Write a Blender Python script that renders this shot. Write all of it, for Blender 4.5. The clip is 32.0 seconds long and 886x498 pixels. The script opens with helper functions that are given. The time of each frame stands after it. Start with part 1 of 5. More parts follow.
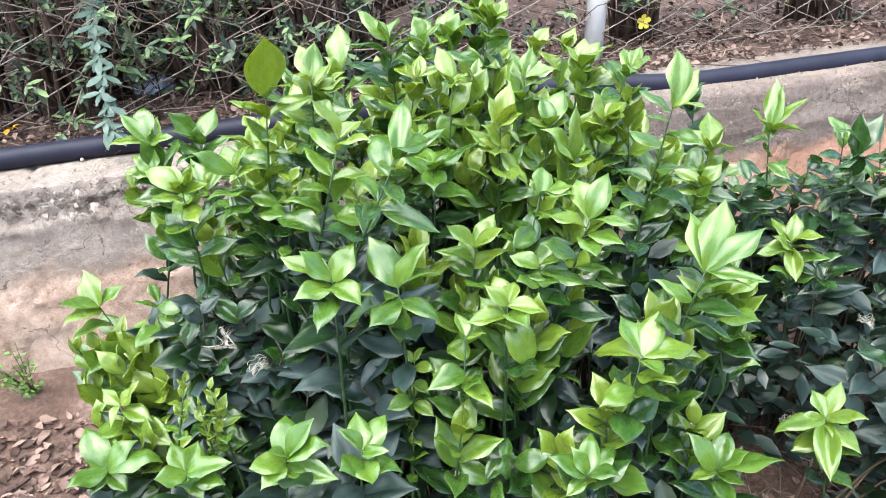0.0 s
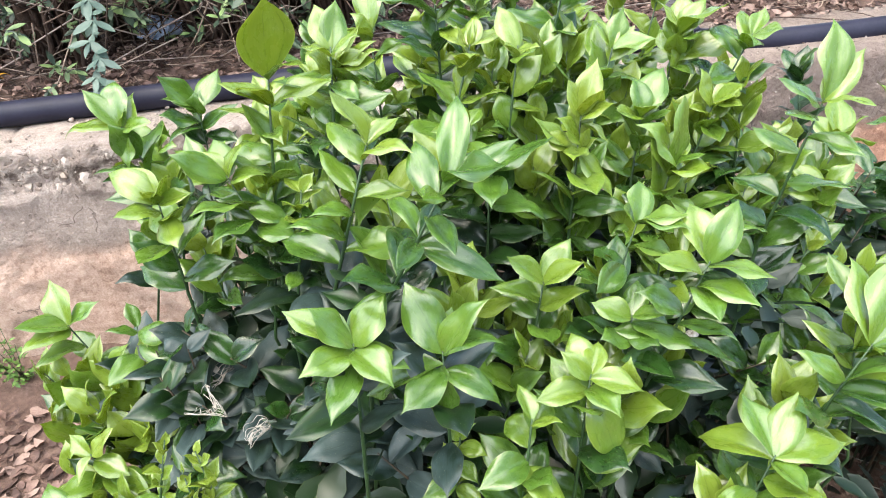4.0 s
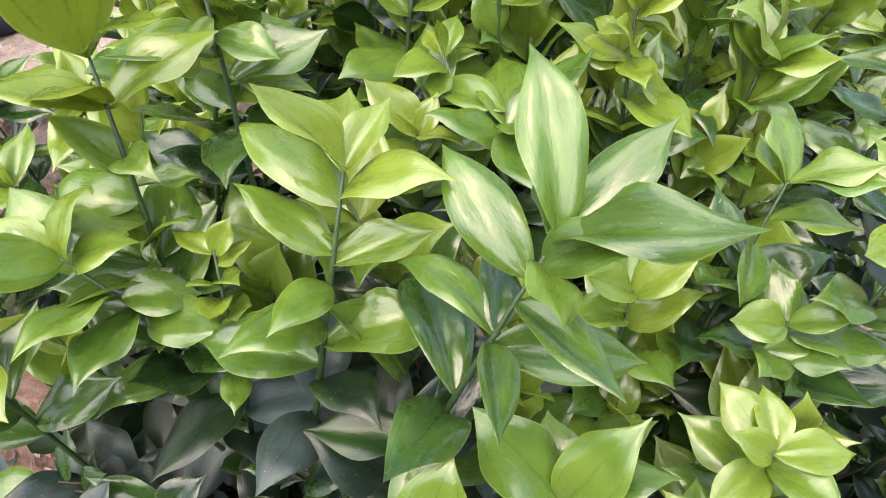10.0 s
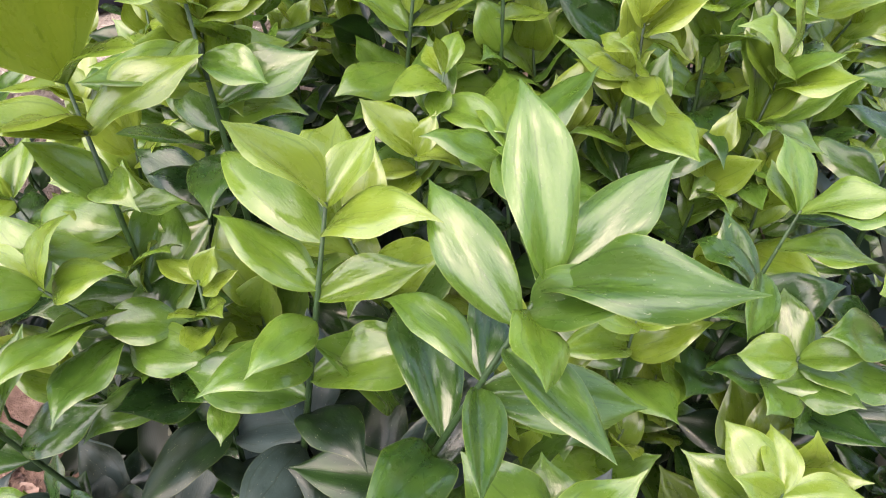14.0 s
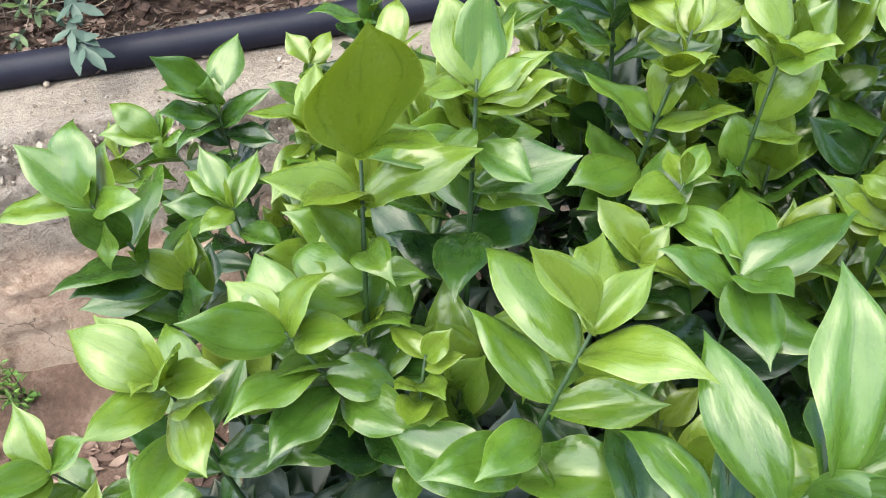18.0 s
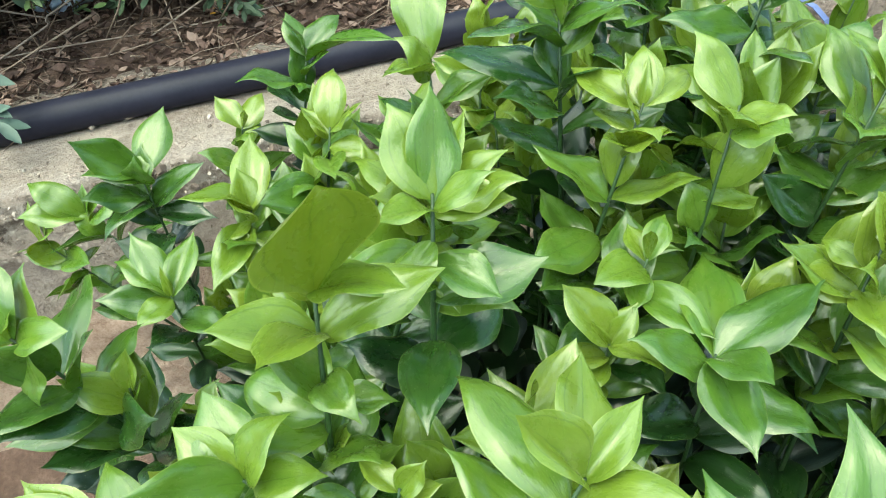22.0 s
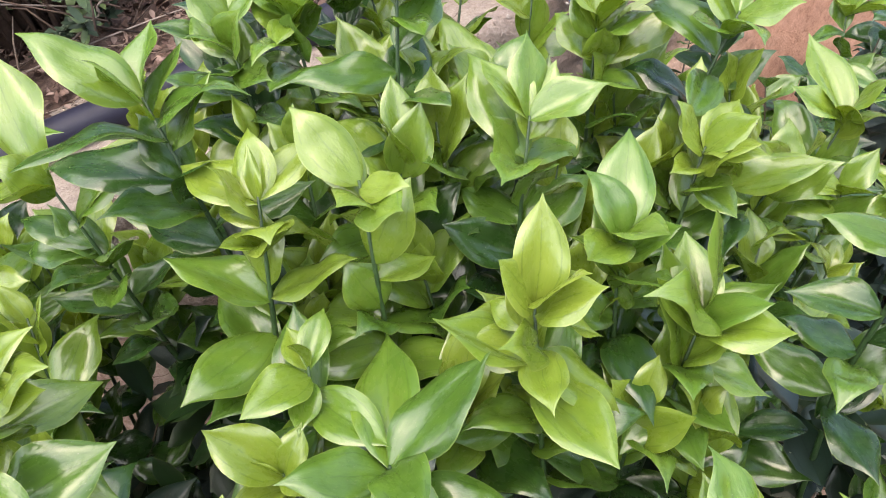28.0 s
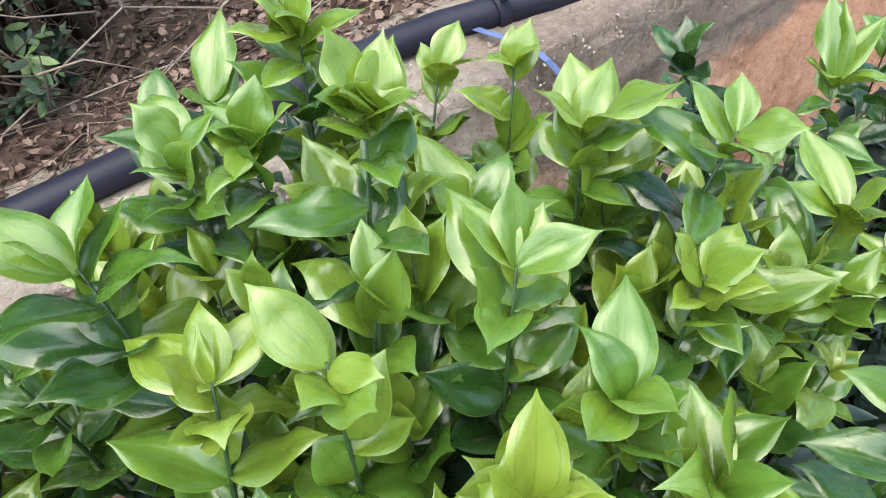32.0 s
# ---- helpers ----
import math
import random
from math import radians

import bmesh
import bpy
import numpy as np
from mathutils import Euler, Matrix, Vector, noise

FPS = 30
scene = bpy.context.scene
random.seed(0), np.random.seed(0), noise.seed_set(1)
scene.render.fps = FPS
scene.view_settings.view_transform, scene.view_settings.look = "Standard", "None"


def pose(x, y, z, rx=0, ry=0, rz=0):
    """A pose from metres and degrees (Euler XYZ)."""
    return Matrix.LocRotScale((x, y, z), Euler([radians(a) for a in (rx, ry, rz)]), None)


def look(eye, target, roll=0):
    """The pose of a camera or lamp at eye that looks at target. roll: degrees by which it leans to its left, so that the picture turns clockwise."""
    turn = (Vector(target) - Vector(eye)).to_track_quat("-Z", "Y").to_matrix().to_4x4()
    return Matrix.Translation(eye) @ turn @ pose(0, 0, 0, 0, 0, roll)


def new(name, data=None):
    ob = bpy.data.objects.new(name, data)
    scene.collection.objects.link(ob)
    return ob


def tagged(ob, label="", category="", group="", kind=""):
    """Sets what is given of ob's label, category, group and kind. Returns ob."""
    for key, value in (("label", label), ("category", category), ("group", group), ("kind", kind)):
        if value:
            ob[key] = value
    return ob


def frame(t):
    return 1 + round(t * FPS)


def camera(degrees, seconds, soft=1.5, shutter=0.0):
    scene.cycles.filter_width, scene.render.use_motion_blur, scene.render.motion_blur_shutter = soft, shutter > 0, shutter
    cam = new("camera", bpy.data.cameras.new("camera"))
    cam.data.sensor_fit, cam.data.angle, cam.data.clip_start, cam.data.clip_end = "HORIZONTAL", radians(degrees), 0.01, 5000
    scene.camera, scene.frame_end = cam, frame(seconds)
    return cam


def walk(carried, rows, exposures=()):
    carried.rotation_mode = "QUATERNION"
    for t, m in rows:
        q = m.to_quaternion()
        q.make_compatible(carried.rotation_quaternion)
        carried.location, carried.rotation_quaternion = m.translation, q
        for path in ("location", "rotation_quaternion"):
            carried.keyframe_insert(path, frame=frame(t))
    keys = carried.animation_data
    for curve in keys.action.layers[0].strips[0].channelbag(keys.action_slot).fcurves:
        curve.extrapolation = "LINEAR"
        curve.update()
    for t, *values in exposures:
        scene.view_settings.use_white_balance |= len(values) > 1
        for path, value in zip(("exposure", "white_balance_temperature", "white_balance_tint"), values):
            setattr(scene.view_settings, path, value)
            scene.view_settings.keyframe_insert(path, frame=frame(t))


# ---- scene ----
cam = camera(64.7, 32.0, 1.0, 0.15)
# seconds, eye (m), yaw, pitch and roll in degrees
PATH = [
    (0.0, 0.0000, 0.0000, 1.2000, -0.00, -27.00, -0.00),
    (0.5, -0.0346, 0.0265, 1.1915, -1.55, -27.15, -1.84),
    (1.0, -0.0304, 0.0629, 1.1856, -4.60, -27.80, -1.43),
    (1.5, -0.0316, 0.1095, 1.1913, -2.10, -27.45, -1.45),
    (2.0, -0.0160, 0.1524, 1.1989, -2.31, -28.01, -0.75),
    (2.5, -0.0132, 0.1725, 1.1942, -0.06, -28.96, -0.25),
    (3.0, -0.0167, 0.2028, 1.1862, 0.58, -30.16, 0.53),
    (3.5, -0.0259, 0.2338, 1.1812, 1.22, -31.53, 0.39),
    (4.0, -0.0362, 0.2671, 1.1818, 2.41, -32.22, 0.53),
    (4.5, -0.0349, 0.3037, 1.1829, 2.91, -32.61, 1.75),
    (6.5, -0.0746, 0.4109, 1.1676, 0.15, -33.88, 1.75),
    (7.0, -0.1301, 0.4442, 1.1711, -6.20, -33.79, 0.29),
    (7.5, -0.1677, 0.4679, 1.1666, -10.81, -34.85, -1.46),
    (8.0, -0.1851, 0.4881, 1.1530, -12.54, -37.06, -4.68),
    (8.5, -0.1748, 0.5174, 1.1415, -15.39, -39.59, -4.75),
    (9.0, -0.1593, 0.5692, 1.1367, -13.15, -40.66, -3.56),
    (9.5, -0.1477, 0.5887, 1.1167, -11.70, -44.02, -3.97),
    (10.0, -0.1373, 0.6026, 1.1127, -10.55, -44.37, -3.90),
    (10.5, -0.1338, 0.6112, 1.1082, -9.37, -45.01, -3.70),
    (11.0, -0.1261, 0.6124, 1.1083, -9.28, -45.17, -3.80),
    (11.5, -0.1218, 0.6135, 1.1089, -9.14, -45.14, -3.84),
    (12.0, -0.1180, 0.6226, 1.1082, -9.04, -44.94, -4.28),
    (12.5, -0.1141, 0.6238, 1.1115, -9.06, -44.80, -4.71),
    (13.0, -0.1158, 0.6231, 1.1134, -8.65, -44.60, -4.70),
    (13.5, -0.1159, 0.6230, 1.1128, -8.73, -44.53, -4.59),
    (15.5, -0.1504, 0.6301, 1.1259, -7.47, -44.13, -4.15),
    (16.0, -0.1617, 0.6334, 1.1274, -5.46, -43.68, -3.75),
    (16.5, -0.1695, 0.6383, 1.1299, -3.56, -43.24, -3.45),
    (17.0, -0.1746, 0.6431, 1.1340, -1.77, -42.74, -2.31),
    (17.5, -0.1775, 0.6478, 1.1395, 0.97, -42.40, -1.91),
    (18.0, -0.1797, 0.6543, 1.1464, 4.42, -41.38, -1.73),
    (18.5, -0.1892, 0.6582, 1.1551, 7.17, -40.56, -0.78),
    (19.0, -0.1862, 0.6523, 1.1622, 8.76, -39.86, -0.37),
    (19.5, -0.1864, 0.6592, 1.1582, 7.91, -40.76, 0.36),
    (20.0, -0.1962, 0.6776, 1.1664, 6.43, -39.29, -1.24),
    (20.5, -0.2203, 0.6777, 1.1823, 4.03, -38.04, -2.01),
    (21.0, -0.2095, 0.6751, 1.1793, 1.10, -38.62, -1.72),
    (21.5, -0.2039, 0.6839, 1.1768, -0.09, -39.27, -1.86),
    (22.0, -0.1888, 0.7106, 1.1704, -1.61, -40.39, -2.36),
    (22.5, -0.1595, 0.7346, 1.1764, -3.32, -41.47, -4.11),
    (23.0, -0.1235, 0.7497, 1.1759, -6.26, -40.83, -3.86),
    (23.5, -0.0890, 0.7627, 1.1770, -8.66, -40.61, -4.49),
    (24.0, -0.0610, 0.7676, 1.1750, -9.51, -41.02, -5.48),
    (24.5, -0.0479, 0.7745, 1.1694, -10.49, -41.48, -6.36),
    (25.0, -0.0417, 0.7775, 1.1674, -11.04, -41.55, -6.92),
    (25.5, -0.0343, 0.7796, 1.1674, -11.69, -41.80, -7.11),
    (27.5, -0.0252, 0.7782, 1.1731, -12.32, -41.95, -7.89),
    (28.0, -0.0157, 0.7746, 1.1739, -12.74, -41.79, -8.12),
    (28.5, 0.0027, 0.7818, 1.1830, -13.48, -41.17, -8.40),
    (29.0, 0.0118, 0.8009, 1.1891, -14.53, -40.93, -8.34),
    (29.5, 0.0124, 0.8193, 1.1963, -14.66, -40.39, -7.73),
    (30.0, 0.0172, 0.8311, 1.2001, -14.77, -40.58, -7.97),
    (30.5, 0.0192, 0.8430, 1.2025, -14.45, -40.62, -8.38),
    (31.0, 0.0179, 0.8520, 1.2014, -14.69, -40.87, -8.23),
    (31.5, 0.0135, 0.8570, 1.2065, -14.82, -40.55, -8.14),
    (32.0, 0.0167, 0.8579, 1.2058, -15.23, -40.44, -7.89),
]


def stand(x, y, z, yaw, pitch, roll):
    return pose(x, y, z) @ pose(0, 0, 0, 0, 0, yaw) @ pose(0, 0, 0, 90 + pitch) @ pose(0, 0, 0, 0, 0, roll)


# the clip's own exposure and white balance: seconds, stops, kelvin, tint
LIGHT = [
    (0.0, 2.66, 6500, 0), (4.0, 2.60, 6900, 3), (8.0, 2.40, 6850, 1), (10.0, 2.38, 7450, 15), (13.0, 2.33, 7450, 18), (16.0, 2.39, 7400, 13), (17.5, 2.31, 7100, 4), (19.0, 2.18, 6700, -16),
    (22.0, 2.24, 7000, -18), (25.0, 2.28, 7300, 5), (28.0, 2.30, 7350, 9), (30.0, 2.21, 6850, -2), (32.0, 2.23, 6850, -4),
]
walk(cam, [(t, stand(*row)) for t, *row in PATH], LIGHT)

# ---- sky and sun: soft daylight from a bright, hazy sky ----
SUN_HIGH, SUN_ROUND = 68.0, 215.0
world = bpy.data.worlds.new("sky")
scene.world = world
world.use_nodes = True
sky = world.node_tree.nodes.new("ShaderNodeTexSky")
sky.sky_type, sky.sun_disc = "NISHITA", False
sky.sun_elevation, sky.sun_rotation = radians(SUN_HIGH), radians(SUN_ROUND)
sky.air_density, sky.dust_density = 1.0, 3.0
backdrop_node = world.node_tree.nodes["Background"]
backdrop_node.inputs["Strength"].default_value = 0.11
world.node_tree.links.new(sky.outputs[0], backdrop_node.inputs["Color"])
sun = new("sun", bpy.data.lights.new("sun", "SUN"))
sun.data.energy, sun.data.angle, sun.data.color = 1.42, radians(98), (0.985, 0.99, 1.0)
away = Vector((math.sin(radians(SUN_ROUND)) * math.cos(radians(SUN_HIGH)), math.cos(radians(SUN_ROUND)) * math.cos(radians(SUN_HIGH)), math.sin(radians(SUN_HIGH))))
sun.matrix_world = look(away * 20, (0, 0, 0))


# ---- materials ----
def material(name, rough=0.6, metal=0.0, spec=0.5):
    m = bpy.data.materials.new(name)
    m.use_nodes = True
    b = m.node_tree.nodes["Principled BSDF"]
    b.inputs["Roughness"].default_value, b.inputs["Metallic"].default_value = rough, metal
    b.inputs["Specular IOR Level"].default_value = spec
    return m, m.node_tree, b


def node(tree, kind, **settings):
    n = tree.nodes.new(kind)
    for key, value in settings.items():
        if key in n.inputs:
            n.inputs[key].default_value = value
    return n


def ramp(tree, source, stops):
    n = tree.nodes.new("ShaderNodeValToRGB")
    e = n.color_ramp.elements
    while len(e) < len(stops):
        e.new(0.5)
    for k, (at, colour) in zip(e, stops):
        k.position, k.color = at, (*colour, 1)
    tree.links.new(source, n.inputs[0])
    return n.outputs[0]


def maths(tree, how, a, b=0.0):
    n = tree.nodes.new("ShaderNodeMath")
    n.operation = how
    for slot, v in zip(n.inputs, (a, b)):
        if isinstance(v, (int, float)):
            slot.default_value = v
        else:
            tree.links.new(v, slot)
    return n.outputs[0]


def mixed(tree, how, fac, a, b):
    n = tree.nodes.new("ShaderNodeMix")
    n.data_type, n.blend_type = "RGBA", how
    for slot, v in zip((n.inputs[0], n.inputs[6], n.inputs[7]), (fac, a, b)):
        if isinstance(v, (int, float)):
            slot.default_value = v
        elif isinstance(v, tuple):
            slot.default_value = (*v, 1)
        else:
            tree.links.new(v, slot)
    return n.outputs[2]


def place(tree, space="Object"):
    return tree.nodes.new("ShaderNodeTexCoord").outputs[space]


def noisy(tree, where, scale, detail=4.0, rough=0.55, seed=None):
    n = node(tree, "ShaderNodeTexNoise", Scale=scale, Detail=detail, Roughness=rough)
    if seed is not None:
        n.noise_dimensions = "4D"
        tree.links.new(seed, n.inputs["W"])
    tree.links.new(where, n.inputs["Vector"])
    return n.outputs["Fac"]


def bumped(tree, b, height, strength=0.3, distance=0.002):
    n = node(tree, "ShaderNodeBump", Strength=strength, Distance=distance)
    tree.links.new(height, n.inputs["Height"])
    tree.links.new(n.outputs[0], b.inputs["Normal"])


def leaf_material(name, stops, rough, shine=0.25):
    """Waxy leaf blades: colour by age and painted crown shade (the object's colour), long veins, a pale rim, specks,
    some light through the blade.
    """
    m, t, b = material(name, rough, 0.0, 0.5)
    b.inputs["Coat Roughness"].default_value = 0.115
    info = t.nodes.new("ShaderNodeObjectInfo")
    age_shade = t.nodes.new("ShaderNodeSeparateColor")
    t.links.new(info.outputs["Color"], age_shade.inputs[0])
    uv = t.nodes.new("ShaderNodeUVMap")
    split = t.nodes.new("ShaderNodeSeparateXYZ")
    t.links.new(uv.outputs[0], split.inputs[0])
    across = maths(t, "MULTIPLY", maths(t, "SUBTRACT", split.outputs[0], 0.5), 2.0)
    far = maths(t, "ABSOLUTE", across)
    where = place(t)
    seed = maths(t, "MULTIPLY", info.outputs["Random"], 40.0)
    cloud = noisy(t, where, 2.6, 3.0, 0.55, seed)
    jitter = maths(t, "MULTIPLY", maths(t, "SUBTRACT", info.outputs["Random"], 0.5), 0.16)
    blotch = maths(t, "MULTIPLY", maths(t, "SUBTRACT", cloud, 0.5), 0.3)
    tone = maths(t, "ADD", maths(t, "ADD", age_shade.outputs[0], jitter), blotch)
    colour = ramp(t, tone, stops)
    fine = maths(t, "SINE", maths(t, "ADD", maths(t, "MULTIPLY", across, 52.0), maths(t, "MULTIPLY", noisy(t, where, 7.0, 2.0, 0.5, seed), 9.0)))
    sway = maths(t, "MULTIPLY", maths(t, "SUBTRACT", noisy(t, where, 3.5, 2.0, 0.5, seed), 0.5), 2.6)
    few = maths(t, "SINE", maths(t, "ADD", maths(t, "ADD", maths(t, "MULTIPLY", across, 9.0), sway), 1.5))
    veins = maths(t, "MULTIPLY", maths(t, "GREATER_THAN", few, 0.972), maths(t, "GREATER_THAN", noisy(t, where, 5.0, 1.0, 0.5, seed), 0.43))
    colour = mixed(t, "MULTIPLY", maths(t, "MULTIPLY", veins, 0.5), colour, (0.42, 0.52, 0.3))
    colour = mixed(t, "MULTIPLY", maths(t, "MULTIPLY", maths(t, "ADD", maths(t, "MULTIPLY", fine, 0.5), 0.5), 0.1), colour, (0.5, 0.62, 0.4))
    rim = maths(t, "GREATER_THAN", far, 0.968)
    colour = mixed(t, "MIX", maths(t, "MULTIPLY", rim, maths(t, "MULTIPLY", age_shade.outputs[0], 0.5)), colour, (0.3, 0.36, 0.1))
    specks = maths(t, "GREATER_THAN", noisy(t, where, 46.0, 1.0, 0.5, seed), 0.725)
    colour = mixed(t, "MIX", maths(t, "MULTIPLY", specks, 0.45), colour, (0.3, 0.31, 0.22))
    t.links.new(colour, b.inputs["Base Color"])
    dusty = ramp(t, noisy(t, where, 6.0, 5.0, 0.55, seed), [(0.3, (rough - 0.04,) * 3), (0.75, (rough + 0.1,) * 3)])
    # old leaves are dull with dust; low gloss also keeps the inner ones dark
    t.links.new(maths(t, "MINIMUM", 0.58, maths(t, "MAXIMUM", 0.1, maths(t, "MULTIPLY", maths(t, "SUBTRACT", age_shade.outputs[0], 0.14), 2.4))), b.inputs["Coat Weight"])
    dull = maths(t, "MAXIMUM", maths(t, "MULTIPLY", maths(t, "SUBTRACT", 0.27, age_shade.outputs[0]), 1.4), 0.0)
    t.links.new(maths(t, "ADD", dusty, dull), b.inputs["Roughness"])
    relief = maths(t, "ADD", maths(t, "MULTIPLY", fine, 0.022), maths(t, "ADD", maths(t, "MULTIPLY", veins, -0.8), maths(t, "ADD", maths(t, "MULTIPLY", noisy(t, where, 6.0, 3.0, 0.55, seed), 2.6), maths(t, "MULTIPLY", noisy(t, where, 26.0, 2.0, 0.5, seed), 0.45))))
    bumped(t, b, relief, 0.27, 0.0008)
    t.links.new(b.inputs["Normal"].links[0].from_socket, b.inputs["Coat Normal"])
    glow = t.nodes.new("ShaderNodeBsdfTranslucent")
    t.links.new(mixed(t, "MULTIPLY", 1.0, colour, (1.25, 1.15, 0.55)), glow.inputs[0])
    join = node(t, "ShaderNodeMixShader")
    join.inputs[0].default_value = shine
    t.links.new(b.outputs[0], join.inputs[1])
    t.links.new(glow.outputs[0], join.inputs[2])
    t.links.new(join.outputs[0], t.nodes["Material Output"].inputs["Surface"])
    return m


# the stop at 0.19 is near black to paint shade deep in the crowns
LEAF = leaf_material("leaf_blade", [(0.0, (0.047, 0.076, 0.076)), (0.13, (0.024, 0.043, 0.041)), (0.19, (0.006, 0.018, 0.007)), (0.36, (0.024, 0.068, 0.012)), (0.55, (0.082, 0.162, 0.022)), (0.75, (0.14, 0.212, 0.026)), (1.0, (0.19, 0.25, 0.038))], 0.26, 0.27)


def plain(name, stops, scale, rough=0.7, bump=0.3, depth=0.002, fine=None, metal=0.0, spec=0.4, island=0.0):
    """A surface of uneven colour at two scales, with relief; island: how far pieces of one mesh differ."""
    m, t, b = material(name, rough, metal, spec)
    where = place(t)
    big, small = noisy(t, where, scale, 5.0), noisy(t, where, fine or scale * 9, 6.0, 0.65)
    both = maths(t, "ADD", maths(t, "MULTIPLY", big, 0.62), maths(t, "MULTIPLY", small, 0.38))
    if island:
        geo = t.nodes.new("ShaderNodeNewGeometry")
        both = maths(t, "ADD", both, maths(t, "MULTIPLY", maths(t, "SUBTRACT", geo.outputs["Random Per Island"], 0.5), island))
    t.links.new(ramp(t, both, stops), b.inputs["Base Color"])
    bumped(t, b, maths(t, "ADD", small, maths(t, "MULTIPLY", big, 0.6)), bump, depth)
    return m


STEM = plain("green_stem", [(0.35, (0.011, 0.027, 0.012)), (0.65, (0.036, 0.078, 0.024))], 30, 0.4)
STEM_OLD = plain("brown_stem", [(0.35, (0.018, 0.013, 0.009)), (0.65, (0.072, 0.051, 0.030))], 30, 0.7)
BARK = plain("bark", [(0.3, (0.028, 0.016, 0.012)), (0.7, (0.115, 0.07, 0.052))], 22, 0.85, 0.8, 0.004)
TWIG = plain("dry_twig", [(0.3, (0.028, 0.016, 0.013)), (0.55, (0.11, 0.072, 0.056)), (0.8, (0.3, 0.23, 0.19))], 30, 0.85, island=0.6)
WIRE = plain("rusty_wire", [(0.3, (0.12, 0.088, 0.076)), (0.7, (0.34, 0.28, 0.25))], 60, 0.6, metal=0.2)
PIPE = plain("black_plastic", [(0.3, (0.010, 0.010, 0.019)), (0.7, (0.022, 0.022, 0.038))], 14, 0.45, 0.12, 0.001, 160, spec=0.15)
POST = plain("grey_painted_steel", [(0.3, (0.4, 0.385, 0.395)), (0.7, (0.52, 0.5, 0.515))], 20, 0.5)
SOIL = plain("reddish_soil", [(0.32, (0.033, 0.018, 0.014)), (0.52, (0.096, 0.058, 0.046)), (0.72, (0.22, 0.152, 0.128))], 7, 0.95, 0.9, 0.008, 90)
LITTER = plain("dry_leaf", [(0.3, (0.042, 0.021, 0.017)), (0.5, (0.125, 0.073, 0.06)), (0.78, (0.23, 0.157, 0.133))], 30, 0.75, 0.5, 0.001, island=0.7)
DEAD_LEAF = plain("bleached_leaf", [(0.3, (0.16, 0.14, 0.12)), (0.7, (0.4, 0.37, 0.33))], 60, 0.8)
STRAP = plain("blue_plastic_strap", [(0.3, (0.060, 0.084, 0.216)), (0.7, (0.120, 0.150, 0.312))], 40, 0.4)
BAG = plain("blue_plastic_film", [(0.3, (0.16, 0.25, 0.46)), (0.7, (0.55, 0.62, 0.74))], 26, 0.3)
YELLOW = plain("yellow_petal", [(0.3, (0.504, 0.385, 0.021)), (0.7, (0.630, 0.546, 0.084))], 60, 0.6)
ORANGE = plain("orange_leaf", [(0.3, (0.434, 0.168, 0.014)), (0.7, (0.595, 0.350, 0.035))], 60, 0.6)
SHELL = plain("snail_shell", [(0.35, (0.210, 0.140, 0.091)), (0.6, (0.525, 0.476, 0.420))], 300, 0.4)
WEED = plain("weed_leaf", [(0.3, (0.054, 0.120, 0.021)), (0.7, (0.144, 0.252, 0.054))], 60, 0.55, island=0.4)
STONE = plain("pale_stone", [(0.3, (0.193, 0.149, 0.127)), (0.7, (0.330, 0.275, 0.242))], 60, 0.85)
FIBRE = plain("grey_dry_stem", [(0.3, (0.060, 0.055, 0.050)), (0.7, (0.210, 0.200, 0.185))], 60, 0.8, island=0.4)


